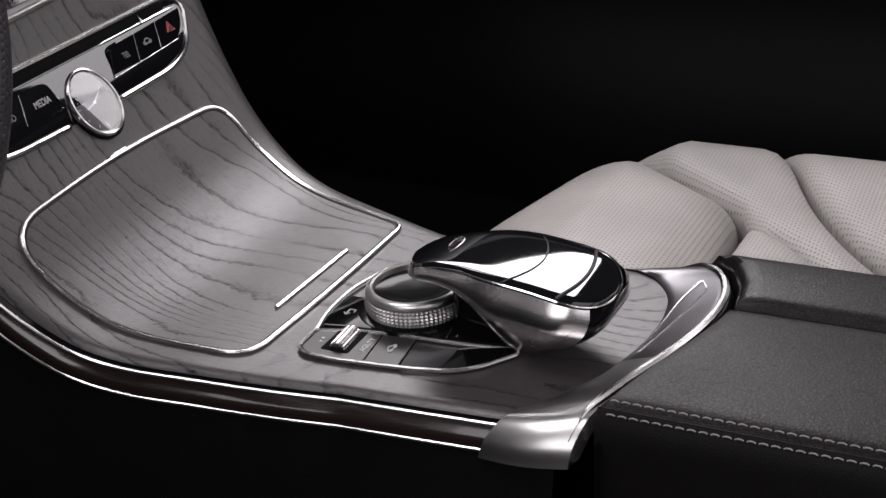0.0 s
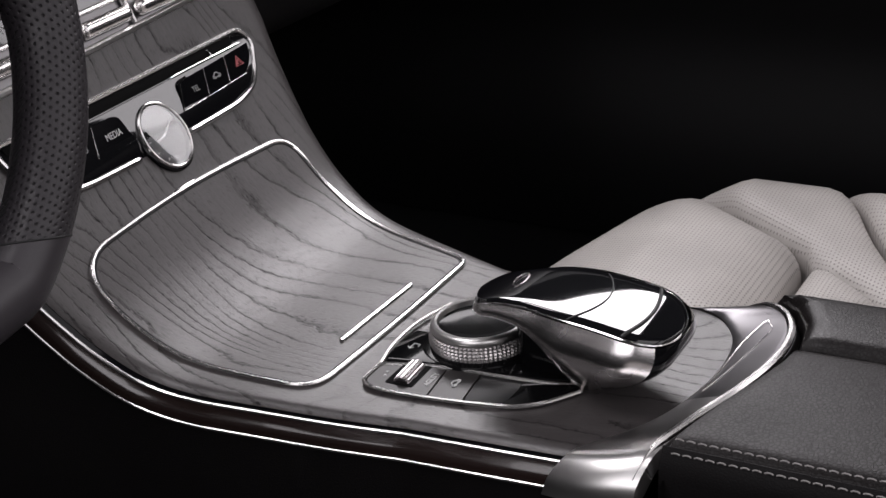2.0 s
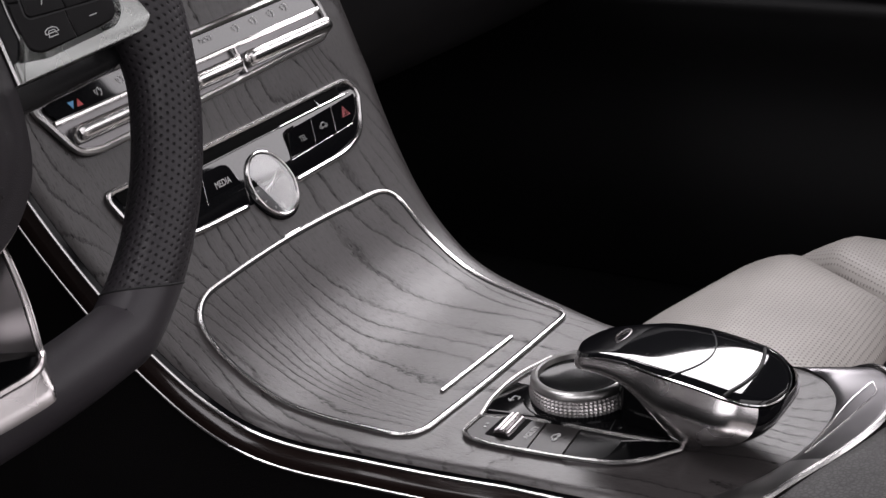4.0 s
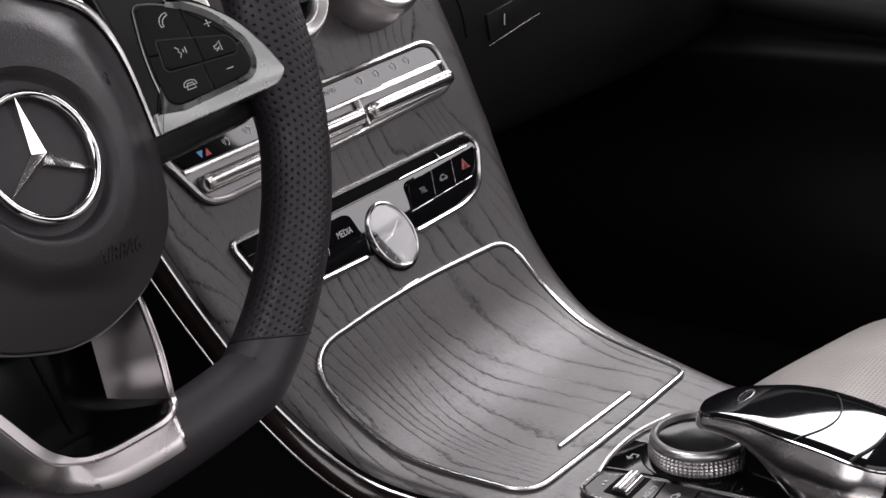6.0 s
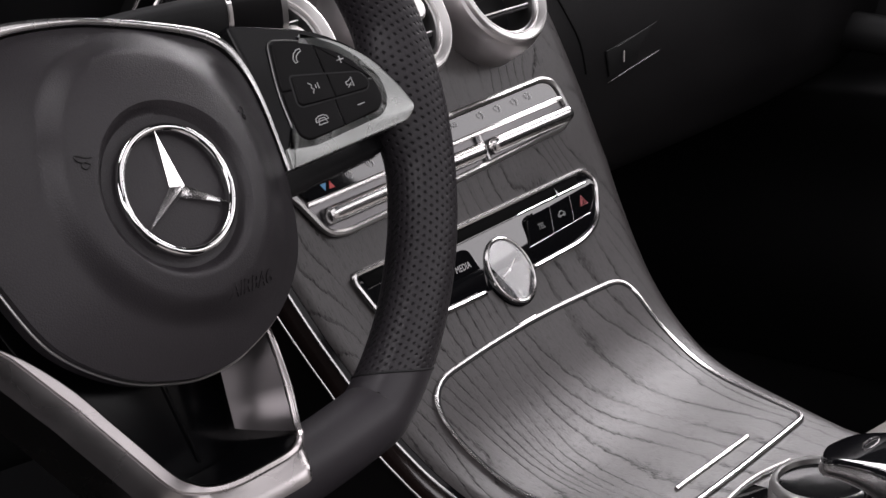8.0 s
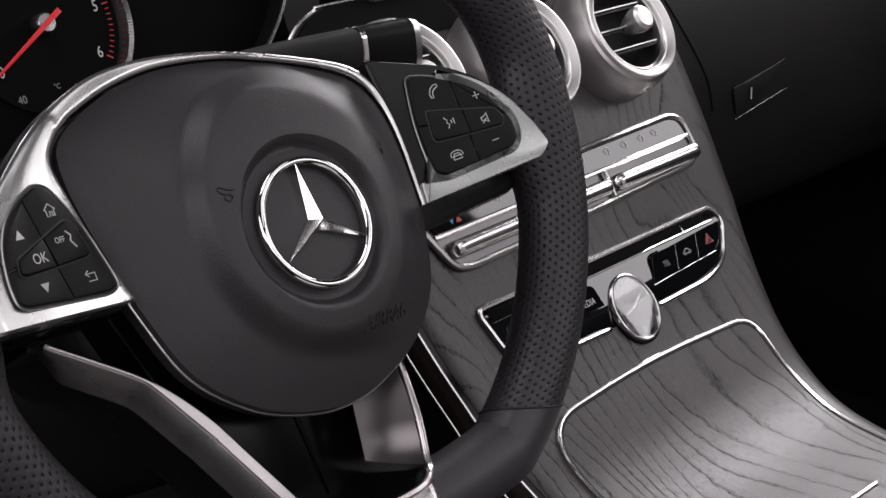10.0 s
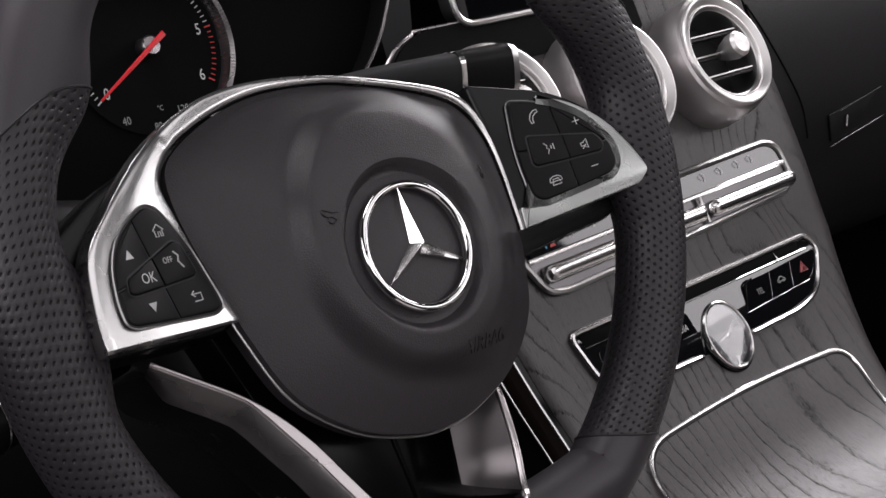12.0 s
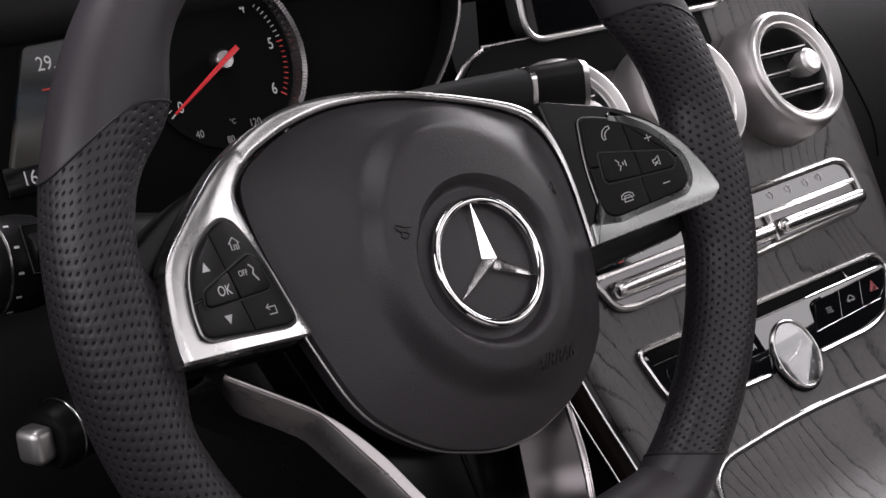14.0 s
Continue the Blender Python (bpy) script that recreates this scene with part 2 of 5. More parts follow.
def tube(path, r, sides=10, closed=False, flat=None, uv=None):
    """A round bar along the path. r: a radius or one for each point. flat: (width, height) factors with an up vector."""
    p = [Vector(q) for q in path]
    n = len(p)
    rs = r if isinstance(r, (list, tuple)) else [r] * n
    rings = []
    up = None
    for i in range(n):
        t = (p[(i + 1) % n] - p[i - 1]) if closed else (p[min(i + 1, n - 1)] - p[max(i - 1, 0)])
        t.normalize()
        if flat:
            up = (flat[2] - t * flat[2].dot(t)).normalized()
        elif up is None:
            up = t.orthogonal().normalized()
        else:
            up = (up - t * up.dot(t)).normalized()
        side = t.cross(up)
        w, h = (flat[0], flat[1]) if flat else (1, 1)
        rings.append([p[i] + rs[i] * (w * math.cos(a) * side + h * math.sin(a) * up) for a in (2 * math.pi * k / sides for k in range(sides))])
    bm = grid(lambda i, j: rings[i][j], n, sides, closed, True)
    if not closed:
        for k in (0, n - 1):
            bm.verts.ensure_lookup_table()
            vs = [bm.verts[k * sides + j] for j in range(sides)]
            bm.faces.new(vs if k else vs[::-1])
    bmesh.ops.recalc_face_normals(bm, faces=bm.faces)
    return bm


def plate(poly, fn, h0, h1, bevel=0.0004, steps=2):
    """A flat piece with the outline poly, from height h0 to h1 over the surface fn(x, y, h), its upper edge rounded."""
    bm = bmesh.new()
    rings = [(poly, h0)]
    for k in range(steps + 1):
        a = math.pi / 2 * k / steps
        rings.append((inset(poly, bevel * (1 - math.cos(a))), h1 - bevel * (1 - math.sin(a))))
    vs = [[bm.verts.new(fn(q[0], q[1], h)) for q in ring] for ring, h in rings]
    n = len(poly)
    for a, b in zip(vs, vs[1:]):
        for i in range(n):
            bm.faces.new((a[i], a[(i + 1) % n], b[(i + 1) % n], b[i]))
    bm.faces.new(vs[-1])
    bm.faces.new(vs[0][::-1])
    bmesh.ops.recalc_face_normals(bm, faces=bm.faces)
    return bm


def sheet(poly, fn, h, rows=40, cols=24, skirt=0.0, uv=True, bulge=None):
    """A curved sheet that fills a convex outline in (x, s), with a skirt round it."""
    ys = [q[1] for q in poly]
    lo, hi = min(ys), max(ys)
    spans = []
    for i in range(rows):
        s = lo + (hi - lo) * (0.5 - 0.5 * math.cos(math.pi * (0.01 + 0.98 * i / (rows - 1))))
        xs = []
        for k in range(len(poly)):
            (x0, y0), (x1, y1) = poly[k - 1][:2], poly[k][:2]
            if (y0 - s) * (y1 - s) <= 0 and y0 != y1:
                xs.append(x0 + (x1 - x0) * (s - y0) / (y1 - y0))
        spans.append((min(xs), max(xs), s))

    def at(i, j):
        a, b, s = spans[i]
        return a + (b - a) * (0.5 - 0.5 * math.cos(math.pi * j / (cols - 1))), s

    def place(i, j):
        x, s = at(min(max(i - 1, 0), rows - 1), min(max(j - 1, 0), cols - 1))
        edge = i in (0, rows + 1) or j in (0, cols + 1)
        return fn(x, s, h - (skirt if edge else 0) + (bulge(x, s) if bulge else 0))

    return grid(place, rows + 2, cols + 2, uv=lambda i, j: at(min(max(i - 1, 0), rows - 1), min(max(j - 1, 0), cols - 1)))


def lathe(profile, m, sides=48, arc=None):
    """Turns (r, z) pairs round the z axis of the matrix m."""
    n = len(profile)
    bm = grid(lambda i, j: m @ Vector((profile[j][0] * math.cos(2 * math.pi * i / sides), profile[j][0] * math.sin(2 * math.pi * i / sides), profile[j][1])), sides, n, True, False,
              uv=lambda i, j: (i / sides, profile[j][1]))
    bmesh.ops.remove_doubles(bm, verts=bm.verts, dist=1e-6)
    bmesh.ops.recalc_face_normals(bm, faces=bm.faces)
    return bm


def box(m, sx, sy, sz, bevel=0.002, seg=2):
    bm = bmesh.new()
    bmesh.ops.create_cube(bm, size=1, matrix=Matrix.Diagonal((sx, sy, sz, 1)))
    if bevel:
        bmesh.ops.bevel(bm, geom=bm.edges[:], offset=bevel, segments=seg, profile=0.5, affect="EDGES")
    bmesh.ops.transform(bm, matrix=m, verts=bm.verts)
    return bm


def letters(text, size, fn, h=0.0002, squeeze=1.0):
    """Raised lettering, centred, mapped by fn(x, y, h)."""
    c = bpy.data.curves.new("text", "FONT")
    c.body, c.size, c.align_x, c.align_y = text, size, "CENTER", "CENTER"
    c.extrude = 0.5
    c.resolution_u = 3
    ob = bpy.data.objects.new("text", c)
    me = bpy.data.meshes.new_from_object(ob)
    bm = bmesh.new()
    bm.from_mesh(me)
    for v in bm.verts:
        v.co = fn(v.co.x * squeeze, v.co.y, h if v.co.z > 0 else 0.0)
    bpy.data.objects.remove(ob)
    bpy.data.curves.remove(c)
    bpy.data.meshes.remove(me)
    return bm


def thing(name, m, label, category, group="", kind=""):
    ob = new(name)
    ob.empty_display_size = 0.02
    ob.matrix_basis = m
    return tagged(ob, label, category, group, kind)


def part(name, bm, material, parent=None, label="", local=False, sharp=38, kind=""):
    me = bpy.data.meshes.new(name)
    for f in bm.faces:
        f.smooth = True
    bm.to_mesh(me)
    bm.free()
    me.set_sharp_from_angle(angle=radians(sharp))
    me.materials.append(material)
    ob = new(name, me)
    if parent is not None:
        ob.parent = parent
        if parent.type == "EMPTY" and not local:
            ob.matrix_parent_inverse = parent.matrix_basis.inverted()
    if label:
        ob["label"] = label
    if kind:
        ob["kind"] = kind
    return ob


# ---- the console's surface: a profile in (y, z), swept across the car ----
XC = 0.338
PROFILE = smooth_curve([(.240, .78), (.215, .72), (.185, .665), (.160, .612), (.136, .560), (.113, .520), (.088, .486), (.055, .458), (.015, .441), (-.05, .4365),
                        (-.11, .435), (-.20, .437), (-.34, .44)], 24)
ARC = np.concatenate([[0], np.cumsum([np.linalg.norm(b - a) for a, b in zip(PROFILE, PROFILE[1:])])])
PROFILE = np.array(PROFILE)


def con(x, s, h=0.0):
    """The point x metres across, s along and h over the console's surface."""
    y, z = np.interp(s, ARC, PROFILE[:, 0]), np.interp(s, ARC, PROFILE[:, 1])
    e = 0.004
    ty, tz = (np.interp(s + e, ARC, PROFILE[:, k]) - np.interp(s - e, ARC, PROFILE[:, k]) for k in (0, 1))
    if s < e:
        ty, tz = -0.4, -0.92
    k = math.hypot(ty, tz)
    return Vector((XC + x, y + h * tz / k, z - h * ty / k))


def con_matrix(x, s, h=0.0):
    """A frame on the console: x across, y up the slope, z out of it."""
    o, a, b = con(x, s, h), con(x, s - 0.003, h), con(x, s + 0.003, h)
    yy = (a - b).normalized()
    zz = Vector((1, 0, 0)).cross(yy)
    return Matrix.Translation(o) @ Matrix(((1, yy.x, zz.x), (0, yy.y, zz.y), (0, yy.z, zz.z))).to_4x4()


def mid(s):
    """The console's centre line."""
    return 0.0195 - 0.125 * max(0.0, s - 0.282)


def left_edge(s):
    return float(np.interp(s, (0.028, .0295, .0347, .0415, .0532, .075, .11, .15, .224, .2926, .3539, .4015, .4488, .517, .566, .6166, .6577, .72), (-.060, -.1081, -.1294, -.1486, -.1630, -.1700, -.1690, -.163, -.155, -.1423, -.1337, -.1296, -.1254, -.1159, -.1096, -.1083, -.1066, -.105)))


def right_edge(s):
    return float(np.interp(s, (0, .12, .18, .242, .3134, .3692, .418, .47, .53, .60, .72), (.208, .200, .199, .195, .178, .162, .147, .1285, .108, .096, .088)))

# ---- the cabin's shell ----
def shell():
    floor = part("floor", box(pose(0.35, -0.2, -0.01), 2.0, 3.2, 0.02, 0), CARPET)
    tagged(floor, "black carpeted cabin floor in deep shade", "floor", kind="structure")
    for name, m, sx, sy, sz in (("wall_firewall", pose(0.35, 0.95, 0.55), 2.0, 0.04, 1.1), ("wall_rear", pose(0.35, -1.75, 0.6), 2.0, 0.04, 1.2),
                                ("wall_driver_sill", pose(-0.62, -0.2, 0.2), 0.04, 3.2, 0.42), ("wall_passenger_sill", pose(1.20, -0.2, 0.42), 0.04, 3.2, 0.84)):
        tagged(part(name, box(m, sx, sy, sz, 0), BLACK), "plain black trim that closes the cabin", "wall", kind="structure")
    bm = box(pose(0.35, 0.78, 1.32), 1.6, 0.10, 0.03, 0.008)
    for m, sx, sy in ((pose(0.35, -0.10, 1.34), 1.6, 0.14), (pose(0.35, -1.75, 1.32), 1.6, 0.30), (pose(0.35, -0.95, 1.34), 1.6, 0.08), (pose(-0.42, -0.2, 1.36), 0.12, 2.0), (pose(1.12, -0.2, 1.36), 0.12, 2.0)):
        join(bm, box(m, sx, sy, 0.03, 0.008))
    tagged(part("ceiling", bm, LINER), "dark headliner with two open roof panes", "ceiling", kind="structure")


def passenger_door():
    door = thing("passenger_door", pose(1.14, 0.1, 0.0), "black leather passenger door trim lost in shade", "car door", kind="structure")
    prof = smooth_curve([(1.16, .12), (1.12, .25), (1.115, .38), (1.06, .47), (1.05, .50), (1.10, .53), (1.13, .62), (1.11, .76), (1.15, .84)], 6)
    part("door_panel", grid(lambda i, j: Vector((prof[j][0], -0.9 + 1.7 * i / 16, prof[j][1])), 17, len(prof)), SHADED_TRIM, door)
    part("armrest_ledge", tube([Vector((1.055, -0.8 + 0.1 * i, .497 + 0.0006 * i * i)) for i in range(16)], 0.02, 12), SHADED_TRIM, door)
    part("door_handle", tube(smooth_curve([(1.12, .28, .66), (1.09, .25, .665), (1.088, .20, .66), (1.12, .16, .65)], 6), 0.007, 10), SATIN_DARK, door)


def dashboard():
    dash = thing("dashboard", pose(0.8, 0.3, 0.5), "black leather dashboard with padded top", "dashboard", kind="structure")
    prof = smooth_curve([(.62, .83), (.44, .828), (.335, .803), (.258, .765), (.219, .718), (.20, .66), (.195, .60), (.205, .545), (.25, .50), (.40, .47), (.60, .46)], 8)
    x0, x1 = XC + 0.196, 1.14
    part("passenger_side", grid(lambda i, j: Vector((x0 + (x1 - x0) * i / 12, prof[j][0] - 0.012 * math.sin(math.pi * i / 12), prof[j][1])), 13, len(prof)), DASH_SKIN, dash)
    part("end_wall", grid(lambda i, j: Vector((x0 - 0.001, prof[j][0] + (0.6 - prof[j][0]) * i / 2, prof[j][1])), 3, len(prof)), DASH_SKIN, dash)
    # upper pad over the driver and the centre
    pad = smooth_curve([(.62, .84), (.42, .842), (.30, .835), (.262, .815), (.262, .79), (.30, .775)], 6)
    part("top_pad", grid(lambda i, j: Vector((-0.55 + (x0 + 0.55) * i / 12, pad[j][0], pad[j][1])), 13, len(pad)), DASH_SKIN, dash)
    low = smooth_curve([(.30, .70), (.235, .66), (.205, .60), (.215, .52), (.27, .46), (.40, .42)], 6)
    # darker than the dash skin, for the shade under the wheel
    part("knee_panel", grid(lambda i, j: Vector((-0.55 + (XC - 0.16 + 0.55) * i / 10, low[j][0] + 0.04, low[j][1])), 11, len(low)), SHADED_TRIM, dash)
    zs, ys = np.array([q[1] for q in prof[8:60]]), np.array([q[0] for q in prof[8:60]])
    order = np.argsort(zs)
    line = smooth_curve([(0.5342, 0.7199), (0.5462, 0.6899), (0.5592, 0.6616), (0.5691, 0.6376), (0.5729, 0.6120)], 5)
    part("dash_joint", tube([Vector((x, np.interp(z, zs[order], ys[order]) - 0.012 * math.sin(math.pi * (x - x0) / (x1 - x0)) + 0.0002, z)) for x, z in line], 0.0012, 6), DEEP_BLACK, dash)
    # added satin block standing for the lit patch of dashboard top
    part("lit_top_patch", box(pose(.243, .277, .787, -20), .034, .012, .034, .005, 3), SATIN, dash, "pale block added for the lit dashboard top")
    # glovebox release
    ax, az = 0.600, 0.628
    tilt = pose(ax + 0.042, 0.1895, az - 0.008, 0, -7)
    g = part("release_recess", box(tilt, 0.086, 0.002, 0.022, 0.001), SHADED_TRIM, dash, "dark recess of the glovebox latch")
    part("release_edge", tube([tilt @ Vector(q) for q in ((-.048, -.0022, -.0135), (0, -.0024, -.0125), (.036, -.0020, -.0120), (.052, -.0012, -.0060), (.058, -.0008, .0040))], [.0003, .0006, .0005, .0004, .0002], 8), SATIN_DARK, g)
    part("release_edge", tube([tilt @ Vector(q) for q in ((-.030, -.0022, .0105), (.030, -.0022, .0125))], 0.0003, 8), BLACK, g)
    part("release_latch", tube([tilt @ Vector(q) for q in ((-.022, -.0026, .005), (-.024, -.0026, -.004))], 0.0010, 8), CHROME, g)


# ---- centre console ----
def console():
    c = thing("centre_console", pose(XC, -0.05, 0.0), "dark open-pore wood centre console with chrome strips", "console")

    def face(i, j):
        s = 0.034 + 0.681 * (i / 143) ** 1.35
        a, b = left_edge(s) + 0.0050, right_edge(s)
        u = j / 47
        x = a + (b - a) * (0.5 - 0.5 * math.cos(math.pi * u)) if 0 < j < 47 else (a if j == 0 else b)
        d = b - x
        h = -0.020 * max(0.0, 1 - d / 0.022) ** 2.2 - 0.0030 * max(0.0, 1 - (x - a) / 0.006) ** 2
        return x, s, h

    part("wood_face", grid(lambda i, j: con(*face(i, j)), 144, 48, uv=lambda i, j: face(i, j)[:2]), WOOD, c, "dark grey open-pore ash veneer")
    ss = [0.16 + 0.53 * i / 70 for i in range(71)]
    up = Vector((0, -0.3, 1))
    part("upper_strip", tube([con(left_edge(s) - 0.0010, s, -0.0030) for s in ss], 0.0012, 8), TRIM, c, "bright chrome strip")
    part("lower_strip", tube([con(left_edge(s) - 0.0062, s, -0.0160) for s in ss], 0.0011, 8), TRIM, c, "bright chrome strip")

    def band(i, j):
        s = ss[i]
        u = j / 8
        return con(left_edge(s) - 0.001 - 0.0055 * u - 0.0015 * math.sin(math.pi * u), s, -0.0035 - 0.0125 * u)

    part("side_band", grid(band, len(ss), 9, uv=lambda i, j: (ss[i], j)), BROWN, c, "gloss brown-black band")

    # dark strip for the soft shadow where the veneer rounds off
    part("edge_shadow", grid(lambda i, j: con(left_edge(ss[i]) - 0.0008 + 0.0030 * j, ss[i], -0.0036 - 0.0012 * math.sin(math.pi * j / 2)), len(ss), 3), KEY_GLOSS, c, "dark strip for the shadow beside the veneer")

    def side(i, j):
        s = ss[i]
        u = j / 20
        seam = 0.0025 * math.exp(-((s - 0.515 - 0.05 * u) / 0.003) ** 2)
        p = con(left_edge(s) - 0.0058 - 0.010 * math.sin(math.pi * min(1, u * 2.2) / 2) + seam, s, -0.0170)
        return Vector((p.x, p.y + 0.02 * u, p.z * (1 - u) + 0.05 * u))

    part("side_panel", grid(side, len(ss), 21), BLACK_LEATHER, c, "leather side, darkened for shade with a seam")
    part("side_seam", tube([side(49, j) + Vector((-0.0008, -0.0009 * j, 0)) for j in range(3, 20)], 0.0012, 6), DEEP_BLACK, c)
    part("far_side", grid(lambda i, j: (lambda p: Vector((p.x, p.y, p.z * (1 - j / 6) + 0.05 * j / 6)))(con(right_edge(0.715 * i / 60), 0.715 * i / 60, -0.020)), 61, 7), BLACK_LEATHER, c)
    edge = [con(left_edge(s) - 0.0005, s, 0.0005) for s in (0.036 + 0.004 * i for i in range(30))]
    top = [con(left_edge(.036) + (right_edge(.036) - left_edge(.036)) * i / 30, .034, 0.0) for i in range(31)]
    part("upper_edge_trim", tube(top[::-1] + edge, 0.0013, 8), SATIN_DARK, c, "thin satin line round the vent field")
    # dark sheet over the veneer for the shade below the display
    band_poly = densify(round_poly([(-0.122, .0345), (0.070, .0345), (0.070, .0640), (-0.060, .0660), (-0.150, .0580), (-0.157, .0530), (-0.144, .0415)], [.004, .004, .004, .03, .004, .004, .02], 5))
    part("shade_band", sheet(band_poly, con, 0.0016, 14, 30, 0.003), DEEP_BLACK, c, "dark band for the shade under the display")
    # storage lid
    lid_poly = densify(round_poly([(-0.0985, .3235), (0.015, .3165), (0.1315, .3225), (0.1225, .390), (0.1075, .445), (0.0920, .5025), (0.0, .5030), (-0.0935, .4995), (-0.0965, .4586), (-0.0997, .390)],
                                  [.032, .10, .022, .05, .05, .010, .2, .022, .05, .05], 8))
    lid = part("storage_lid", sheet(lid_poly, con, 0.0012, 60, 40, 0.002), WOOD, c, "curved wood-veneered storage lid")
    part("lid_trim", tube([con(q[0], q[1], 0.0012) for q in lid_poly], 0.0014, 8, True), TRIM, lid, "bright chrome frame")
    groove = inset(lid_poly, 0.0022)
    part("lid_gap", tube([con(q[0], q[1], 0.0010) for q in groove], 0.0008, 6, True), BLACK, lid)
    part("grip_strip", tube([con(-0.039 + 0.082 * i / 10, .4846 + .002 * i / 10, 0.0016) for i in range(11)], 0.0016, 8), TRIM, lid, "slim chrome grip strip")
    part("latch", plate(round_poly([(0.002, .3163), (0.026, .3163), (0.026, .3192), (0.002, .3192)], .001, 2), con, 0.001, 0.0024, 0.0005), CHROME, lid)
    return c


def clock():
    m = con_matrix(0.0248, 0.2818, 0.0004) @ Matrix.Diagonal((1, 1.15, 1, 1))
    c = thing("analogue_clock", m, "oval analogue clock with a pale face in a chrome bezel", "clock")
    R = 0.0205
    part("bezel", lathe([(R + .0004, -0.002), (R + .0005, .0034), (R + .0001, .0044), (R - .0006, .0047), (R - .0013, .0044), (R - .0017, .0034), (R - .0021, .0020)], m, 64), TRIM, c, "bright chrome bezel")
    part("housing", lathe([(R + .0019, -0.001), (R + .0018, .0016), (R + .0012, .0022), (R + .0004, .0024)], m, 64), KEY_GLOSS, c, "gloss black surround")
    part("inner_ring", lathe([(R - .0020, .0024), (R - .0034, .0012)], m, 64), GAP_SATIN, c)
    face = part("dial_face", lathe([(0.00001, .0012), (R - .0030, .0012)], m), SILVER_FACE, c, "silvered dial")
    for k in range(12):
        a = math.pi / 6 * k
        big = k % 3 == 0
        part("hour_mark", box(m @ pose(0.0150 * math.sin(a), 0.0150 * math.cos(a), 0.0014, 0, 0, -30 * k), 0.0005, 0.0026 if big else 0.0015, 0.0003, 0), ICON, face)
    part("numeral", letters("6", 0.0058, lambda x, y, h: m @ Vector((x, y - 0.0135, 0.0014 + h))), ICON, face)
    for a, ln, w in ((100, 0.009, 0.0010), (-62, 0.0120, 0.0007)):
        part("clock_hand", box(m @ pose(0, 0, 0.0020, 0, 0, a) @ pose(0, ln / 2, 0), w, ln, 0.0004, 0), ICON, c)
    part("hand_hub", lathe([(0.00001, .0026), (.0009, .0025), (.0009, .0014)], m, 12), CHROME, c)
    dome = [((R - .0018) * k / 8, .0042 - .0004 * (k / 8) ** 2) for k in range(8, 0, -1)] + [(0.00001, .0042)]
    part("crystal", lathe([(r, z - .0004) for r, z in dome[::-1]] + dome, m, 64), CRYSTAL, c, "slightly domed clear crystal", sharp=60)


def icon_car(m, k, material, parent):
    pts = [(-2.2, -.6), (-2.1, .1), (-1.2, .3), (-.5, 1.1), (.8, 1.1), (1.6, .3), (2.2, .1), (2.2, -.6)]
    part("car_mark", tube([m @ Vector((x * k, y * k, 0)) for x, y in pts], 0.13 * k * 1.5, 5, True), material, parent)
    for x in (-1.2, 1.2):
        part("wheel_mark", tube([m @ Vector(((x + .45 * math.cos(a)) * k, (-.6 + .45 * math.sin(a)) * k, 0)) for a in (2 * math.pi * i / 8 for i in range(8))], 0.14 * k, 5, True), material, parent)


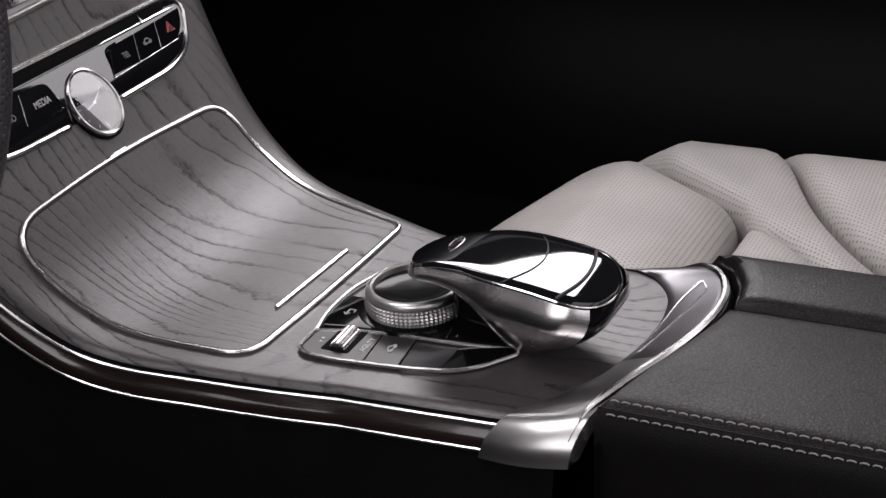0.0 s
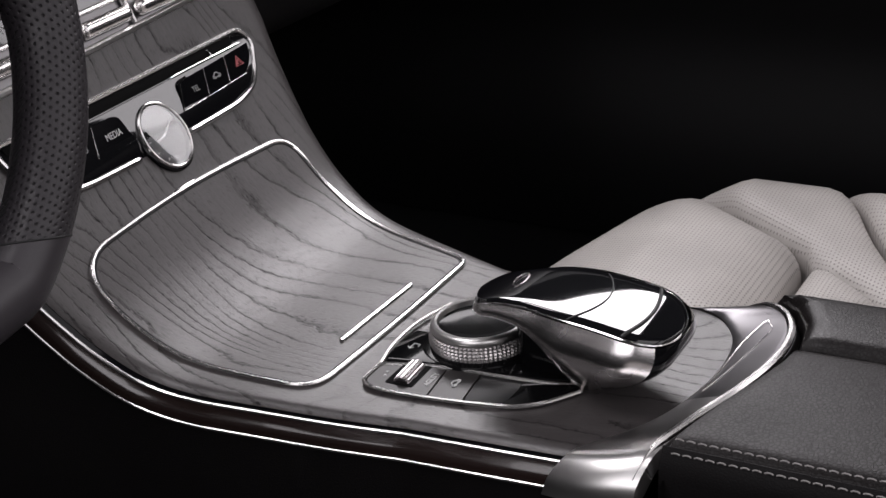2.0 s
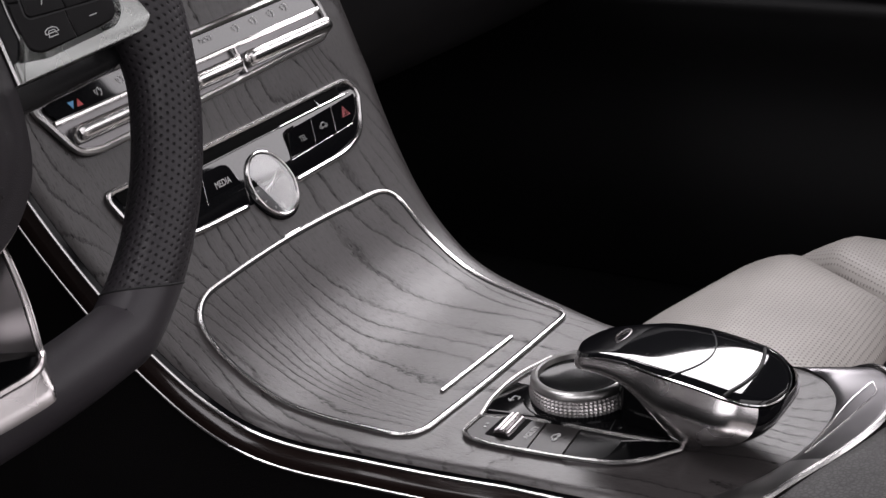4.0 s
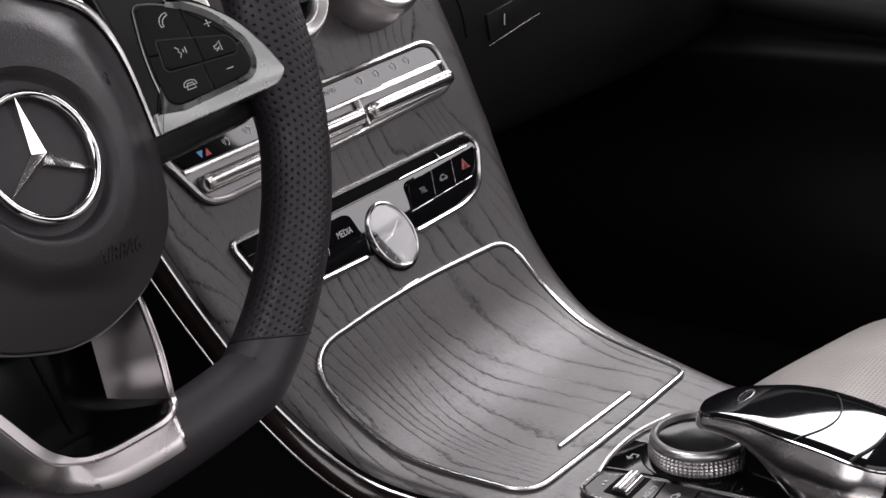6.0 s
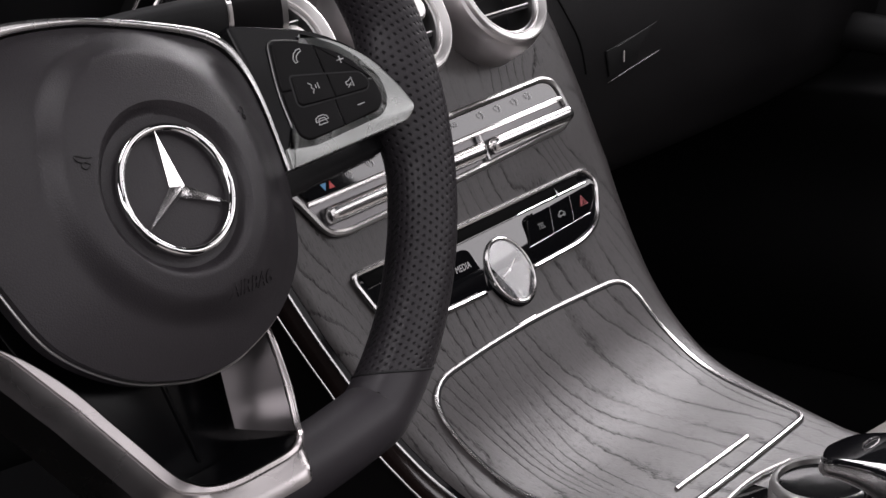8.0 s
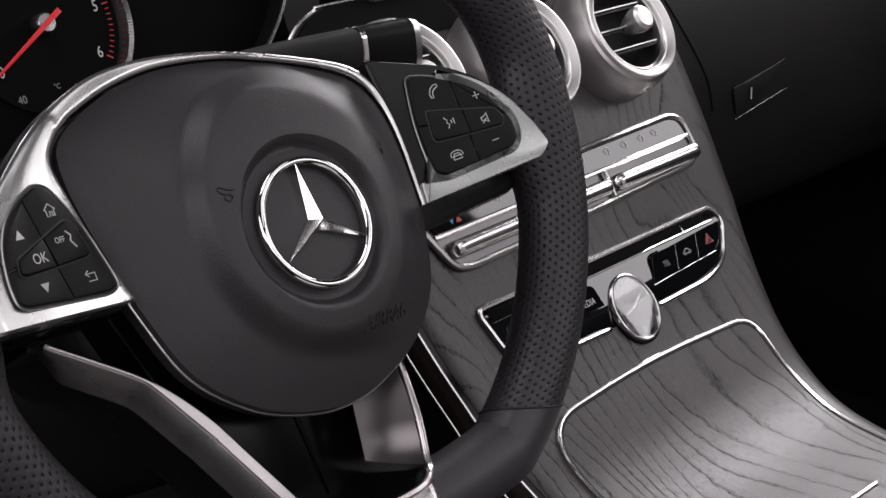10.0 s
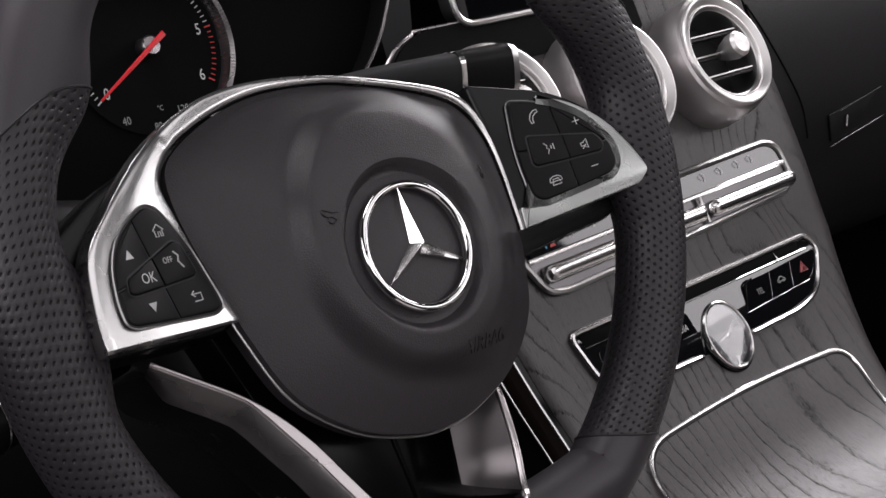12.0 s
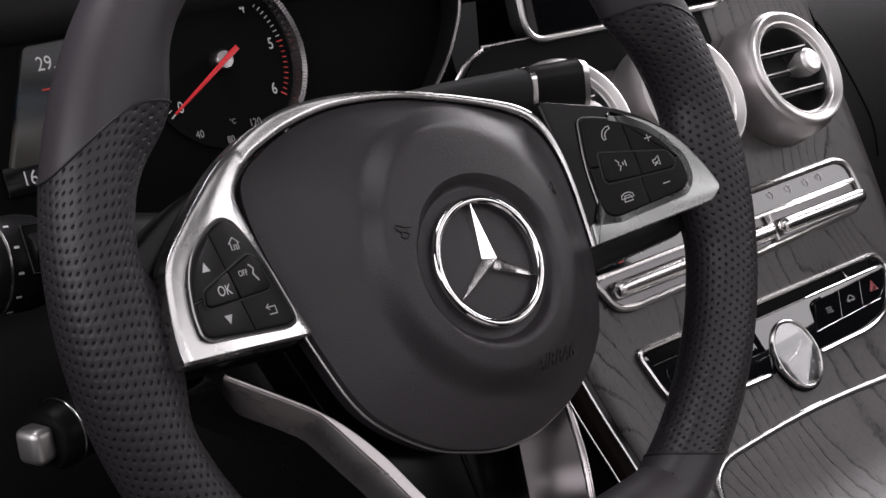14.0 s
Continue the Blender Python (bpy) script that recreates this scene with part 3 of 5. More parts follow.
def radio_panel():
    c = thing("radio_panel", con_matrix(mid(.26), 0.263), "gloss black audio panel with chrome frame and keys", "control panel")
    poly = densify(round_poly([(-0.107, .2415), (0.146, .2395), (0.1525, .252), (0.134, .279), (0.108, .2865), (0.02, .2885), (-0.062, .2870), (-0.096, .279)], [.008, .012, .01, .012, .02, .1, .02, .012], 6))
    part("fascia", sheet(poly, lambda x, q, h: con(x, q, h - 5.0 * max(0.0, q - .266) ** 2 - 11.0 * max(0.0, .2535 - q) ** 2), 0.0024, 26, 40, 0.004), PIANO, c, "gloss black fascia")
    part("frame", tube([con(q[0], q[1], 0.0022 - (0.004 if math.hypot(q[0] - .0195, q[1] - .282) < .0235 else 0)) for q in poly], 0.0019, 8, True), TRIM, c, "chrome frame")
    part("disc_slot", plate(densify(round_poly([(-0.100, .2436), (0.132, .2408), (0.132, .2476), (0.060, .2496), (-0.098, .2520)], .0012, 3)), con, 0.0010, 0.0027, 0.0004), DEEP_BLACK, c, "dark disc slot")
    part("slot_lip", tube([con(0.056 + 0.085 * i / 12, .2500 - .0012 * i / 12, 0.0032) for i in range(13)], [0.0004] + [0.0008] * 11 + [0.0003], 8), CHROME, c, "thin chrome lip")
    part("slot_lip", tube([con(-0.098 + 0.150 * i / 12, .2530 - .0026 * i / 12, 0.0026) for i in range(13)], 0.0003, 6), TRIM, c)
    part("eject_mark", tube([con(0.1035, .2435, 0.0032), con(0.1045, .2478, 0.0038), con(0.1000, .2500, 0.0034)], [0.0003, 0.0008, 0.0004], 6), CHROME, c)
    across = con(0, .2725) - con(0, .2505)
    lift = Vector((1, 0, 0)).cross(-across).normalized()
    slope = (across.normalized() - 0.13 * lift).normalized()

    def on_key(x, q, h=0.0):
        return con(x, .2615, 0.0037 + h) + slope * (q - .2615)

    def key(poly2, name):
        return part(name, plate(poly2, lambda x, q, h: on_key(x, q, h), -0.0030, 0.0, 0.0003), PIANO, c, sharp=10)

    key(round_poly([(0.0615, .2561), (0.0682, .2542), (0.0888, .2536), (0.0835, .2722), (0.0547, .2735)], [.002, .003, .0005, .0005, .002], 4), "phone_key")
    key(round_poly([(0.0894, .2536), (0.1138, .2524), (0.1088, .2711), (0.0841, .2722)], .0005, 2), "vehicle_key")
    key(round_poly([(0.1144, .2524), (0.1440, .2508), (0.1410, .2610), (0.1320, .2690), (0.1218, .2706), (0.1094, .2711)], [.0005, .002, .006, .006, .006, .0005], 4), "hazard_key")
    key(round_poly([(-0.0300, .2556), (-0.0109, .2551), (-0.0046, .2573), (0.0013, .2750), (-0.0350, .2760)], [.0005, .003, .003, .002, .0005], 3), "media_key")
    key(round_poly([(-0.0600, .2564), (-0.0306, .2556), (-0.0356, .2760), (-0.066, .2768)], .0005, 2), "radio_key")
    key(round_poly([(-0.092, .2575), (-0.0606, .2564), (-0.0666, .2768), (-0.088, .2770)], [.004, .0005, .0005, .006], 3), "navigation_key")
    for q0, q1 in (((0.0547, .2740), (0.1300, .2703)), ((-0.086, .2774), (0.0013, .2756)), ((0.0891, .2538), (0.0838, .2720)), ((0.1141, .2526), (0.1091, .2709)), ((-.0303, .2558), (-.0353, .2758)), ((-.0603, .2566), (-.0663, .2766))):
        part("key_line", tube([on_key(q0[0] + (q1[0] - q0[0]) * k / 6, q0[1] + (q1[1] - q0[1]) * k / 6, 0.0001) for k in range(7)], 0.00022, 6), TRIM, c, "hair-thin bright line")
    part("key_gap", tube([on_key(x, q, -0.0003) for x, q in smooth_curve([(0.0690, .2535), (0.0635, .2545), (0.0602, .2570), (0.0575, .2650), (0.0535, .2742)], 5)], 0.0008, 6), DEEP_BLACK, c)
    for x, q, text, k in ((0.0740, .2640, "TEL", .0058), (-0.0150, .2665, "MEDIA", .0064), (-0.0480, .2672, "RADIO", .0060)):
        part("lettering", letters(text, k, lambda a, b, h, x=x, q=q: on_key(x + a, q - b, h), 0.0001, 0.82), ICON_DIM if text != "MEDIA" else ICON, c)
    icon_car(con_matrix(0.0985, .2622, 0.0040), 0.0019, ICON_DIM, c)
    m = con_matrix(0.1262, .2600, 0.0042)
    for k in (0.0046, 0.0022):
        part("warning_triangle", tube([m @ Vector((k * math.sin(a), k * math.cos(a) - 0.0008, 0)) for a in (0, 2 * math.pi / 3, 4 * math.pi / 3)], 0.0005, 6, True), RED_PALE, c, "pale red warning triangle")
    m = con_matrix(-0.074, .2680, 0.0036)
    part("seat_mark", tube([m @ Vector(q) for q in ((-.003, .003, 0), (-.002, -.002, 0), (.003, -.002, 0))], 0.0005, 6), ICON_DIM, c)


def climate_panel():
    c = thing("climate_panel", con_matrix(mid(.2), 0.19), "chrome-framed climate panel with toggles on wood", "control panel")
    poly = densify(round_poly([(-0.128, .1785), (-0.108, .1735), (0.140, .1668), (0.152, .172), (0.1555, .196), (0.145, .2050), (0.01, .2115), (-0.095, .2155), (-0.110, .2120)], [.006, .02, .008, .008, .008, .008, .3, .012, .01], 6))
    part("backing", sheet(poly, con, 0.0010, 22, 40, 0.004), GAP_SATIN, c, "satin grey backing")
    part("frame", tube([con(q[0], q[1], 0.0024) for q in poly], 0.0024, 8, True), SATIN, c, "satin chrome frame")
    glass = densify(round_poly([(-0.121, .1800), (-0.105, .1765), (0.139, .1695), (0.147, .1735), (0.149, .1850), (-0.112, .1925)], [.004, .01, .005, .004, .002, .004], 4))
    part("display_strip", sheet(glass, lambda x, q, h: con(x, q, h + 0.07 * (q - .182)), 0.0034, 14, 40, 0.002), PIANO, c, "gloss black icon strip")
    part("divider", tube([con(-0.118 + 0.268 * i / 16, .1915 - .0066 * i / 16, 0.0034) for i in range(17)], 0.0018, 8), TRIM, c, "bright divider")
    for x0, x1 in ((-0.109, -0.004), (0.0, 0.048), (0.0555, 0.1535)):
        def lever(i, j, x0=x0, x1=x1):
            u = 0.5 - 0.5 * math.cos(math.pi * i / 24)
            x = x0 + (x1 - x0) * u
            s = 0.2022 - 0.0190 * (x + 0.1)
            a = 2 * math.pi * j / 16
            e = (1 - abs(2 * u - 1) ** 40) ** 0.5
            q = s + 0.0058 * math.copysign(abs(math.cos(a)) ** 0.75, math.cos(a)) * e
            return con(x, q, 0.0030 + 0.0072 * max(-0.3, math.copysign(abs(math.sin(a)) ** 0.8, math.sin(a))) * e - 0.10 * (q - s))
        part("toggle", grid(lever, 25, 16, False, True), TRIM, c, "polished chrome toggle")
    part("bridge", tube([con(.0505, .1885, .0040), con(.0520, .2070, .0034)], 0.0017, 8), TRIM, c)
    # icons on the strip
    for x, col, k in ((-0.0995, BLUE, 1), (-0.0935, RED, -1)):
        m = con_matrix(x, .1845, 0.0036)
        part("temperature_mark", plate([(-.0026, .0022 * k), (.0026, .0022 * k), (0, -.0026 * k)], lambda a, b, h, m=m: m @ Vector((a, b, h)), 0, 0.0002, 0.0001), col, c)
    for x, s in ((-0.0758, .1832), (-0.055, .1812), (0.0614, .177), (0.0809, .1766), (0.1009, .1762), (0.1168, .1755)):
        m = con_matrix(x, s, 0.0037)
        mt = ICON
        up = m.to_3x3() @ Vector((0, 0, 1))
        part("air_mark", tube([m @ Vector(q) for q in ((-.003, .002, 0), (-.001, .002, 0), (-.0015, -.0015, 0), (-.0028, .0005, 0))], 0.00030, 6, True, (1, 0.2, up)), mt, c)
        part("air_mark", tube([m @ Vector(q) for q in ((.0008, -.0022, 0), (.0022, -.0012, 0), (.0024, .0022, 0))], 0.00038, 6, False, (1, 0.2, up)), mt, c)
        part("air_mark", tube([m @ Vector(q) for q in ((-.0004, .0026, 0), (.0010, .0030, 0), (.0012, .0010, 0))], 0.00040, 6, False, (1, 0.2, up)), mt, c)
    m = con_matrix(0.030, .1765, 0.0037)
    part("lettering", letters("MENU", .0052, lambda a, b, h: m @ Vector((a, b, h)), 0.0001, 0.85), STRIP_GLASS, c)


def vent(x, s=0.102):
    m = con_matrix(x, s, 0.0) @ Matrix.Diagonal((1.04, 1.04, 1.0, 1))
    v = thing("air_vent", m, "round satin-silver air vent with black slats", "air vent", "centre air vents")
    part("barrel", lathe([(.0445, -0.010), (.0445, .012), (.0436, .022), (.0420, .0275), (.0396, .0292)], m, 56), BARREL, v, "satin graphite barrel")
    part("ring", lathe([(.0400, .0285), (.0400, .0312), (.0394, .0322), (.0382, .0325), (.0362, .0314), (.0346, .0300), (.0340, .0296), (.0334, .0300), (.0327, .0299), (.0322, .0288), (.0316, .0262)], m, 56), SATIN_SOFT, v, "bright satin ring")
    part("inner_ring", lathe([(.0316, .0275), (.0306, .0268), (.0300, .0210), (.0296, .000)], m, 56), SATIN, v)
    part("throat", lathe([(0.00001, .002), (.0296, .002)], m, 32), BLACK, v)
    for k in (-1, 0, 1):
        y = 0.0145 * k
        w = 2 * math.sqrt(.0292 ** 2 - y * y)
        sl = part("slat", box(m @ pose(0, y, 0.017, 12), w, 0.0022, 0.014, 0.0006, 1), BLACK, v)
        part("slat_edge", box(m @ pose(0, y + 0.0006, 0.0245, 12), w * 0.99, 0.0011, 0.0010, 0.0002, 1), SATIN, sl)
    part("knob", lathe([(0.0001, .0375), (.0052, .0370), (.0066, .0350), (.0066, .0290), (.0048, .0225), (.003, .018)], m @ pose(0.004, 0.0, 0) @ Matrix.Diagonal((1.35, 1.35, 1.12, 1)), 24), SATIN_SOFT, v, "satin adjusting knob")


def screen():
    m = pose(0.338, 0.238, 0.807, 78, 0, 0)
    d = thing("infotainment_display", m, "upright black display in a thin chrome frame", "display")
    poly = round_poly([(-0.0965, -0.0620), (0.0965, -0.0620), (0.0965, 0.065), (-0.0965, 0.065)], 0.017, 8)
    fn = lambda x, y, h: m @ Vector((x, y, h))
    part("back_shell", plate(poly, fn, -0.012, 0.0, 0.002), BLACK, d)
    part("glass", plate(inset(poly, 0.0025), fn, 0.0, 0.0012, 0.0004), PIANO, d)
    part("frame", tube([fn(q[0], q[1], 0.0005) for q in poly], 0.0022, 8, True), SATIN, d, "satin chrome frame")


# ---- controller group on the deck ----
def deck_keys():
    c = thing("controller_keypad", con_matrix(-0.055, .57), "gloss black key panel in a chrome surround", "control panel")
    lean = lambda x, q, h: con(x, q, h - 0.09 * (x + 0.030))
    panel = densify(round_poly([(-.0505, .5215), (-.030, .5172), (.000, .5172), (.030, .525), (.034, .600), (-.020, .640), (-.0375, .632), (-.0425, .6026), (-.0428, .567), (-.0445, .546)], [.004, .01, .01, .01, .02, .01, .004, .02, .03, .02], 5))
    part("upper_panel", plate(panel, lean, -0.004, 0.0022, 0.0006), KEY_DIM, c, "gloss black upper panel")
    part("panel_edge", tube([con(x, q, 0.0022) for x, q in smooth_curve([(-.0535, .5203), (-.030, .5158), (.000, .5158), (.030, .523)], 6)], 0.0011, 8), SATIN_SOFT, c, "thin chrome edge")
    tray = densify(round_poly([(-.0740, .5203), (-.0535, .5203), (-.0455, .546), (-.0438, .567), (-.0436, .6026), (-.0400, .6400), (-.0440, .6430), (-.0640, .6280), (-.0726, .6150), (-.0765, .590), (-.0785, .567), (-.0800, .540), (-.0790, .5265)],
                              [.005, .004, .02, .03, .03, .003, .003, .03, .03, .04, .04, .02, .006], 5))
    part("tray", plate(inset(tray, 0.0006), con, -0.002, 0.0008, 0.0003), BLACK, c)
    part("frame", tube([con(q[0], q[1], 0.0020) for q in tray], 0.0013, 8, True), TRIM, c, "satin chrome frame")
    inner = inset(tray, 0.0016)
    for k, (s0, s1) in enumerate(((.5000, .5540), (.5548, .5756), (.5764, .6600))):
        q = clip(clip(inner, (0, s0), (1, s0 - .12), (0, 1.0)), (0, s1), (1, s1 - .12), (0, 0.0))
        # the first two keys carry the veneer's grey reflection as their colour
        part("key", plate(q, (lambda x, r, h: con(x, r, h + 0.10 * (r - .620))) if k == 2 else con, 0.0004, 0.0022, 0.0004), KEY_DIM if k == 2 else KEY_REFLECTING, c, "" if k == 2 else "dark key greyed for the reflected veneer", sharp=10)
    m = con_matrix(-0.0590, .5425, 0.0018) @ pose(0, 0, 0, 0, 90, 3)

    def roller(i, j):
        a = 2 * math.pi * i / 64
        r = (0.0047 if i % 4 < 2 else 0.0052) * (0.0, 0.88, 1.0, 1.0, 0.88, 0.0)[j]
        return m @ Vector((r * math.cos(a), r * math.sin(a), (-.0108, -.0108, -.0100, .0100, .0108, .0108)[j]))
    part("roller_well", plate(round_poly([(-.0722, .5335), (-.0458, .5335), (-.0458, .5508), (-.0722, .5512)], .0015, 3), con, 0.0018, 0.0025, 0.0002), DEEP_BLACK, c)
    part("volume_roller", grid(roller, 64, 6, True, False), SATIN_DARK, c, "ribbed chrome roller", sharp=8)
    for x, q, k in ((-.0610, .5290, 1), (-.0648, .5300, -1)):
        mm = con_matrix(x, q, 0.0024)
        part("arrow_mark", plate([(-.0010, -.0009 * k), (.0010, -.0009 * k), (0, .0010 * k)], lambda x, y, h, mm=mm: mm @ Vector((x, y, h)), 0, 0.0002, 0.0001), ICON, c)
    mm = con_matrix(-0.0600, .5575, 0.0024)
    part("lettering", letters("AGILITY", .0050, lambda x, y, h: mm @ Vector((x, y, h)), 0.0002, 0.82), ICON, c)
    icon_car(con_matrix(-0.0595, .5725, 0.0025), 0.0019, ICON, c)
    mm = con_matrix(-0.0285, .5290, 0.0024)
    part("key_line", tube([lean(x, q, 0.0023) for x, q in ((-.0400, .5600), (-.020, .5560))], 0.0003, 6), BLACK, c)
    part("key_line", tube([lean(x, q, 0.0023) for x, q in ((-.0420, .5980), (-.020, .5930))], 0.0003, 6), BLACK, c)
    part("back_mark", tube([mm @ Vector(q) for q in ((-.0016, .0032, .0004), (-.0036, .0014, .0004), (-.0014, -.0004, .0004))], 0.00035, 5), ICON, c)
    part("back_mark", tube([mm @ Vector(q) for q in ((-.0034, .0014, .0004), (.0028, .0014, .0004), (.0028, -.0024, .0004), (.0000, -.0024, .0004))], 0.00035, 5), ICON, c)


def knob():
    m = con_matrix(-0.0105, 0.5645, 0.0) @ Matrix.Diagonal((1.07, 1.07, 0.92, 1))
    k = thing("rotary_controller", m, "knurled satin-silver rotary controller with gloss black top", "rotary knob")
    part("collar", lathe([(.0330, .0020), (.0320, .0042), (.0290, .0048), (.0270, .0048)], m, 56), KEY_DIM, k)
    sides, rows = 140, 11
    def kn(i, j):
        a = 2 * math.pi * i / sides
        r = 0.0280 + 0.0011 * (i % 2) * (j % 2) - 0.0012 * (2 * j / (rows - 1) - 1) ** 2
        return m @ Vector((r * math.cos(a), r * math.sin(a), 0.0040 + 0.0112 * j / (rows - 1)))
    part("knurled_band", grid(kn, sides, rows, True, False), BARREL, k, "finely knurled satin band", sharp=1)
    part("ring", lathe([(.0262, .0150), (.0276, .0156), (.0279, .0170), (.0274, .0192), (.0262, .0206), (.0247, .0211), (.0236, .0204), (.0228, .0172)], m, 64), SATIN, k, "smooth satin ring")
    part("cap", lathe([(0.0001, .0160), (.012, .0161), (.0190, .0164), (.0232, .0172)], m, 48), KEY_DIM, k, "gloss black cap")


def palm_rest():
    m = con_matrix(-0.020, 0.635, 0.0)
    c = thing("touchpad_controller", m, "arched silver palm rest with a gloss black touchpad", "touchpad controller")
    S0, S1 = .5725, .6975

    def X0(s):
        """The rest's centre line, bending towards the driver."""
        return -0.0195 - 0.17 * max(0.0, s - .615)

    RIDGE = np.array(smooth_curve([(.5725, .0445), (.590, .0489), (.610, .0515), (.635, .0522), (.660, .0511), (.680, .0485), (.698, .0435)], 12))

    def half(s):
        u = (s - S0) / (S1 - S0)
        back = math.sqrt(max(0.0, 1 - max(0.0, (u - 0.76) / 0.24) ** 2.8))
        tip = math.sqrt(max(0.0, 1 - max(0.0, (0.10 - u) / 0.10) ** 2))
        return 0.0310 * (0.66 + 0.34 * smoothstep(0.0, 0.55, u)) * back * tip

    def ridge(s):
        return float(np.interp(s, RIDGE[:, 0], RIDGE[:, 1]))

    def crown(i, j, lift=0.0, grow=0.0):
        u = i / 30
        s = S0 + (S1 - S0) * (0.5 - 0.5 * math.cos(math.pi * u))
        v = -1 + 2 * j / 24
        w = half(s) + grow
        return con(X0(s) + w * v, s, ridge(s) + lift - 0.0004 * v * v - 0.0014 * abs(v) ** 12)

    top = part("touchpad", grid(lambda i, j: crown(i / 2, j), 61, 25, uv=lambda i, j: (i / 60, j / 24)), PIANO, c, "gloss black touch surface")
    def seam_line(s, bend):
        return [con(X0(s) + half(s + bend * v * v) * v * 0.97, s + bend * v * v, ridge(s + bend * v * v) - 0.0004 * v * v - 0.0014 * abs(v * .97) ** 12 + 0.0002) for v in (-1 + 2 * k / 16 for k in range(17))]
    part("pad_seam", tube(seam_line(.6530, -0.012), 0.00045, 6), BLACK, top)
    part("key_gap", tube(seam_line(.6800, -0.006), 0.0011, 6), BLACK, top)
    mm = con_matrix(X0(.5965) + 0.004, .5965, ridge(.5965) + 0.0002)
    part("grip_mark", tube([mm @ Vector((0.0085 * math.cos(a), 0.0030 * math.sin(a), 0)) for a in (2 * math.pi * k / 24 for k in range(24))], 0.0005, 6, True), SATIN_DARK, top)
    # silver body under the crown, open in the middle like a bridge
    n = 64
    rim = [(math.copysign(half(S0 + (S1 - S0) * (0.5 - 0.5 * math.cos(2 * math.pi * k / n))), math.sin(2 * math.pi * k / n) + 1e-9), S0 + (S1 - S0) * (0.5 - 0.5 * math.cos(2 * math.pi * k / n))) for k in range(n)]

    def body(i, j):
        w, s = rim[i]
        u = j / 10
        h1 = ridge(s) - 0.0030
        rear = max(0.0, min(1.0, (s - .607) / .035))
        rear = rear * rear * (3 - 2 * rear)
        thick = 0.0100 + 0.0100 * smoothstep(.575, .630, s)
        h0 = (h1 - thick) * (1 - rear)
        bulge = (0.0060 + 0.0062 * smoothstep(.580, .640, s)) * math.sin(math.pi * min(1.0, 0.08 + u * 1.0)) * (1 - 0.25 * u)
        shrink = (1 - 0.52 * u ** 2.3 * (0.40 + 0.60 * rear))
        cs = .630
        return con(X0(s) * (1 - 0.45 * u) - 0.009 * u + (w + math.copysign(bulge, w)) * shrink, cs + (s - cs) * (1 - 0.62 * u ** 1.6 * rear - 0.06 * u ** 2) + (0.5 * bulge if s > .690 else 0), h1 + 0.0005 - (h1 - h0) * u)

    cut = next(k for k in range(n) if rim[k][1] > .6890)
    part("arch_body", grid(lambda i, j: body((i + n - cut) % n, j), 2 * cut + 1, 11), SATIN_BODY, c, "smooth satin silver arch")
    part("rear_shell", grid(lambda i, j: body(cut + i, j), n - 2 * cut + 1, 11), KEY_GLOSS, c, "gloss black rear end")
    # added block that hides the deck's bright reflection below the arch
    part("core", sheet(round_poly([(-.030, .5960), (.006, .5960), (.010, .6500), (-.034, .6500)], .008, 4), con, 0.030, 14, 12, 0.029), KEY_DIM, c, "dark block added under the arch")
    # chrome edge line; it also stands for the silver rim's highlight
    part("edge_line", tube([con(X0(s) + w * 1.01, s, ridge(s) - 0.0028) for w, s in rim], 0.0008, 8, True), CHROME, c, "chrome edge round the touchpad, standing for the rim's highlight")


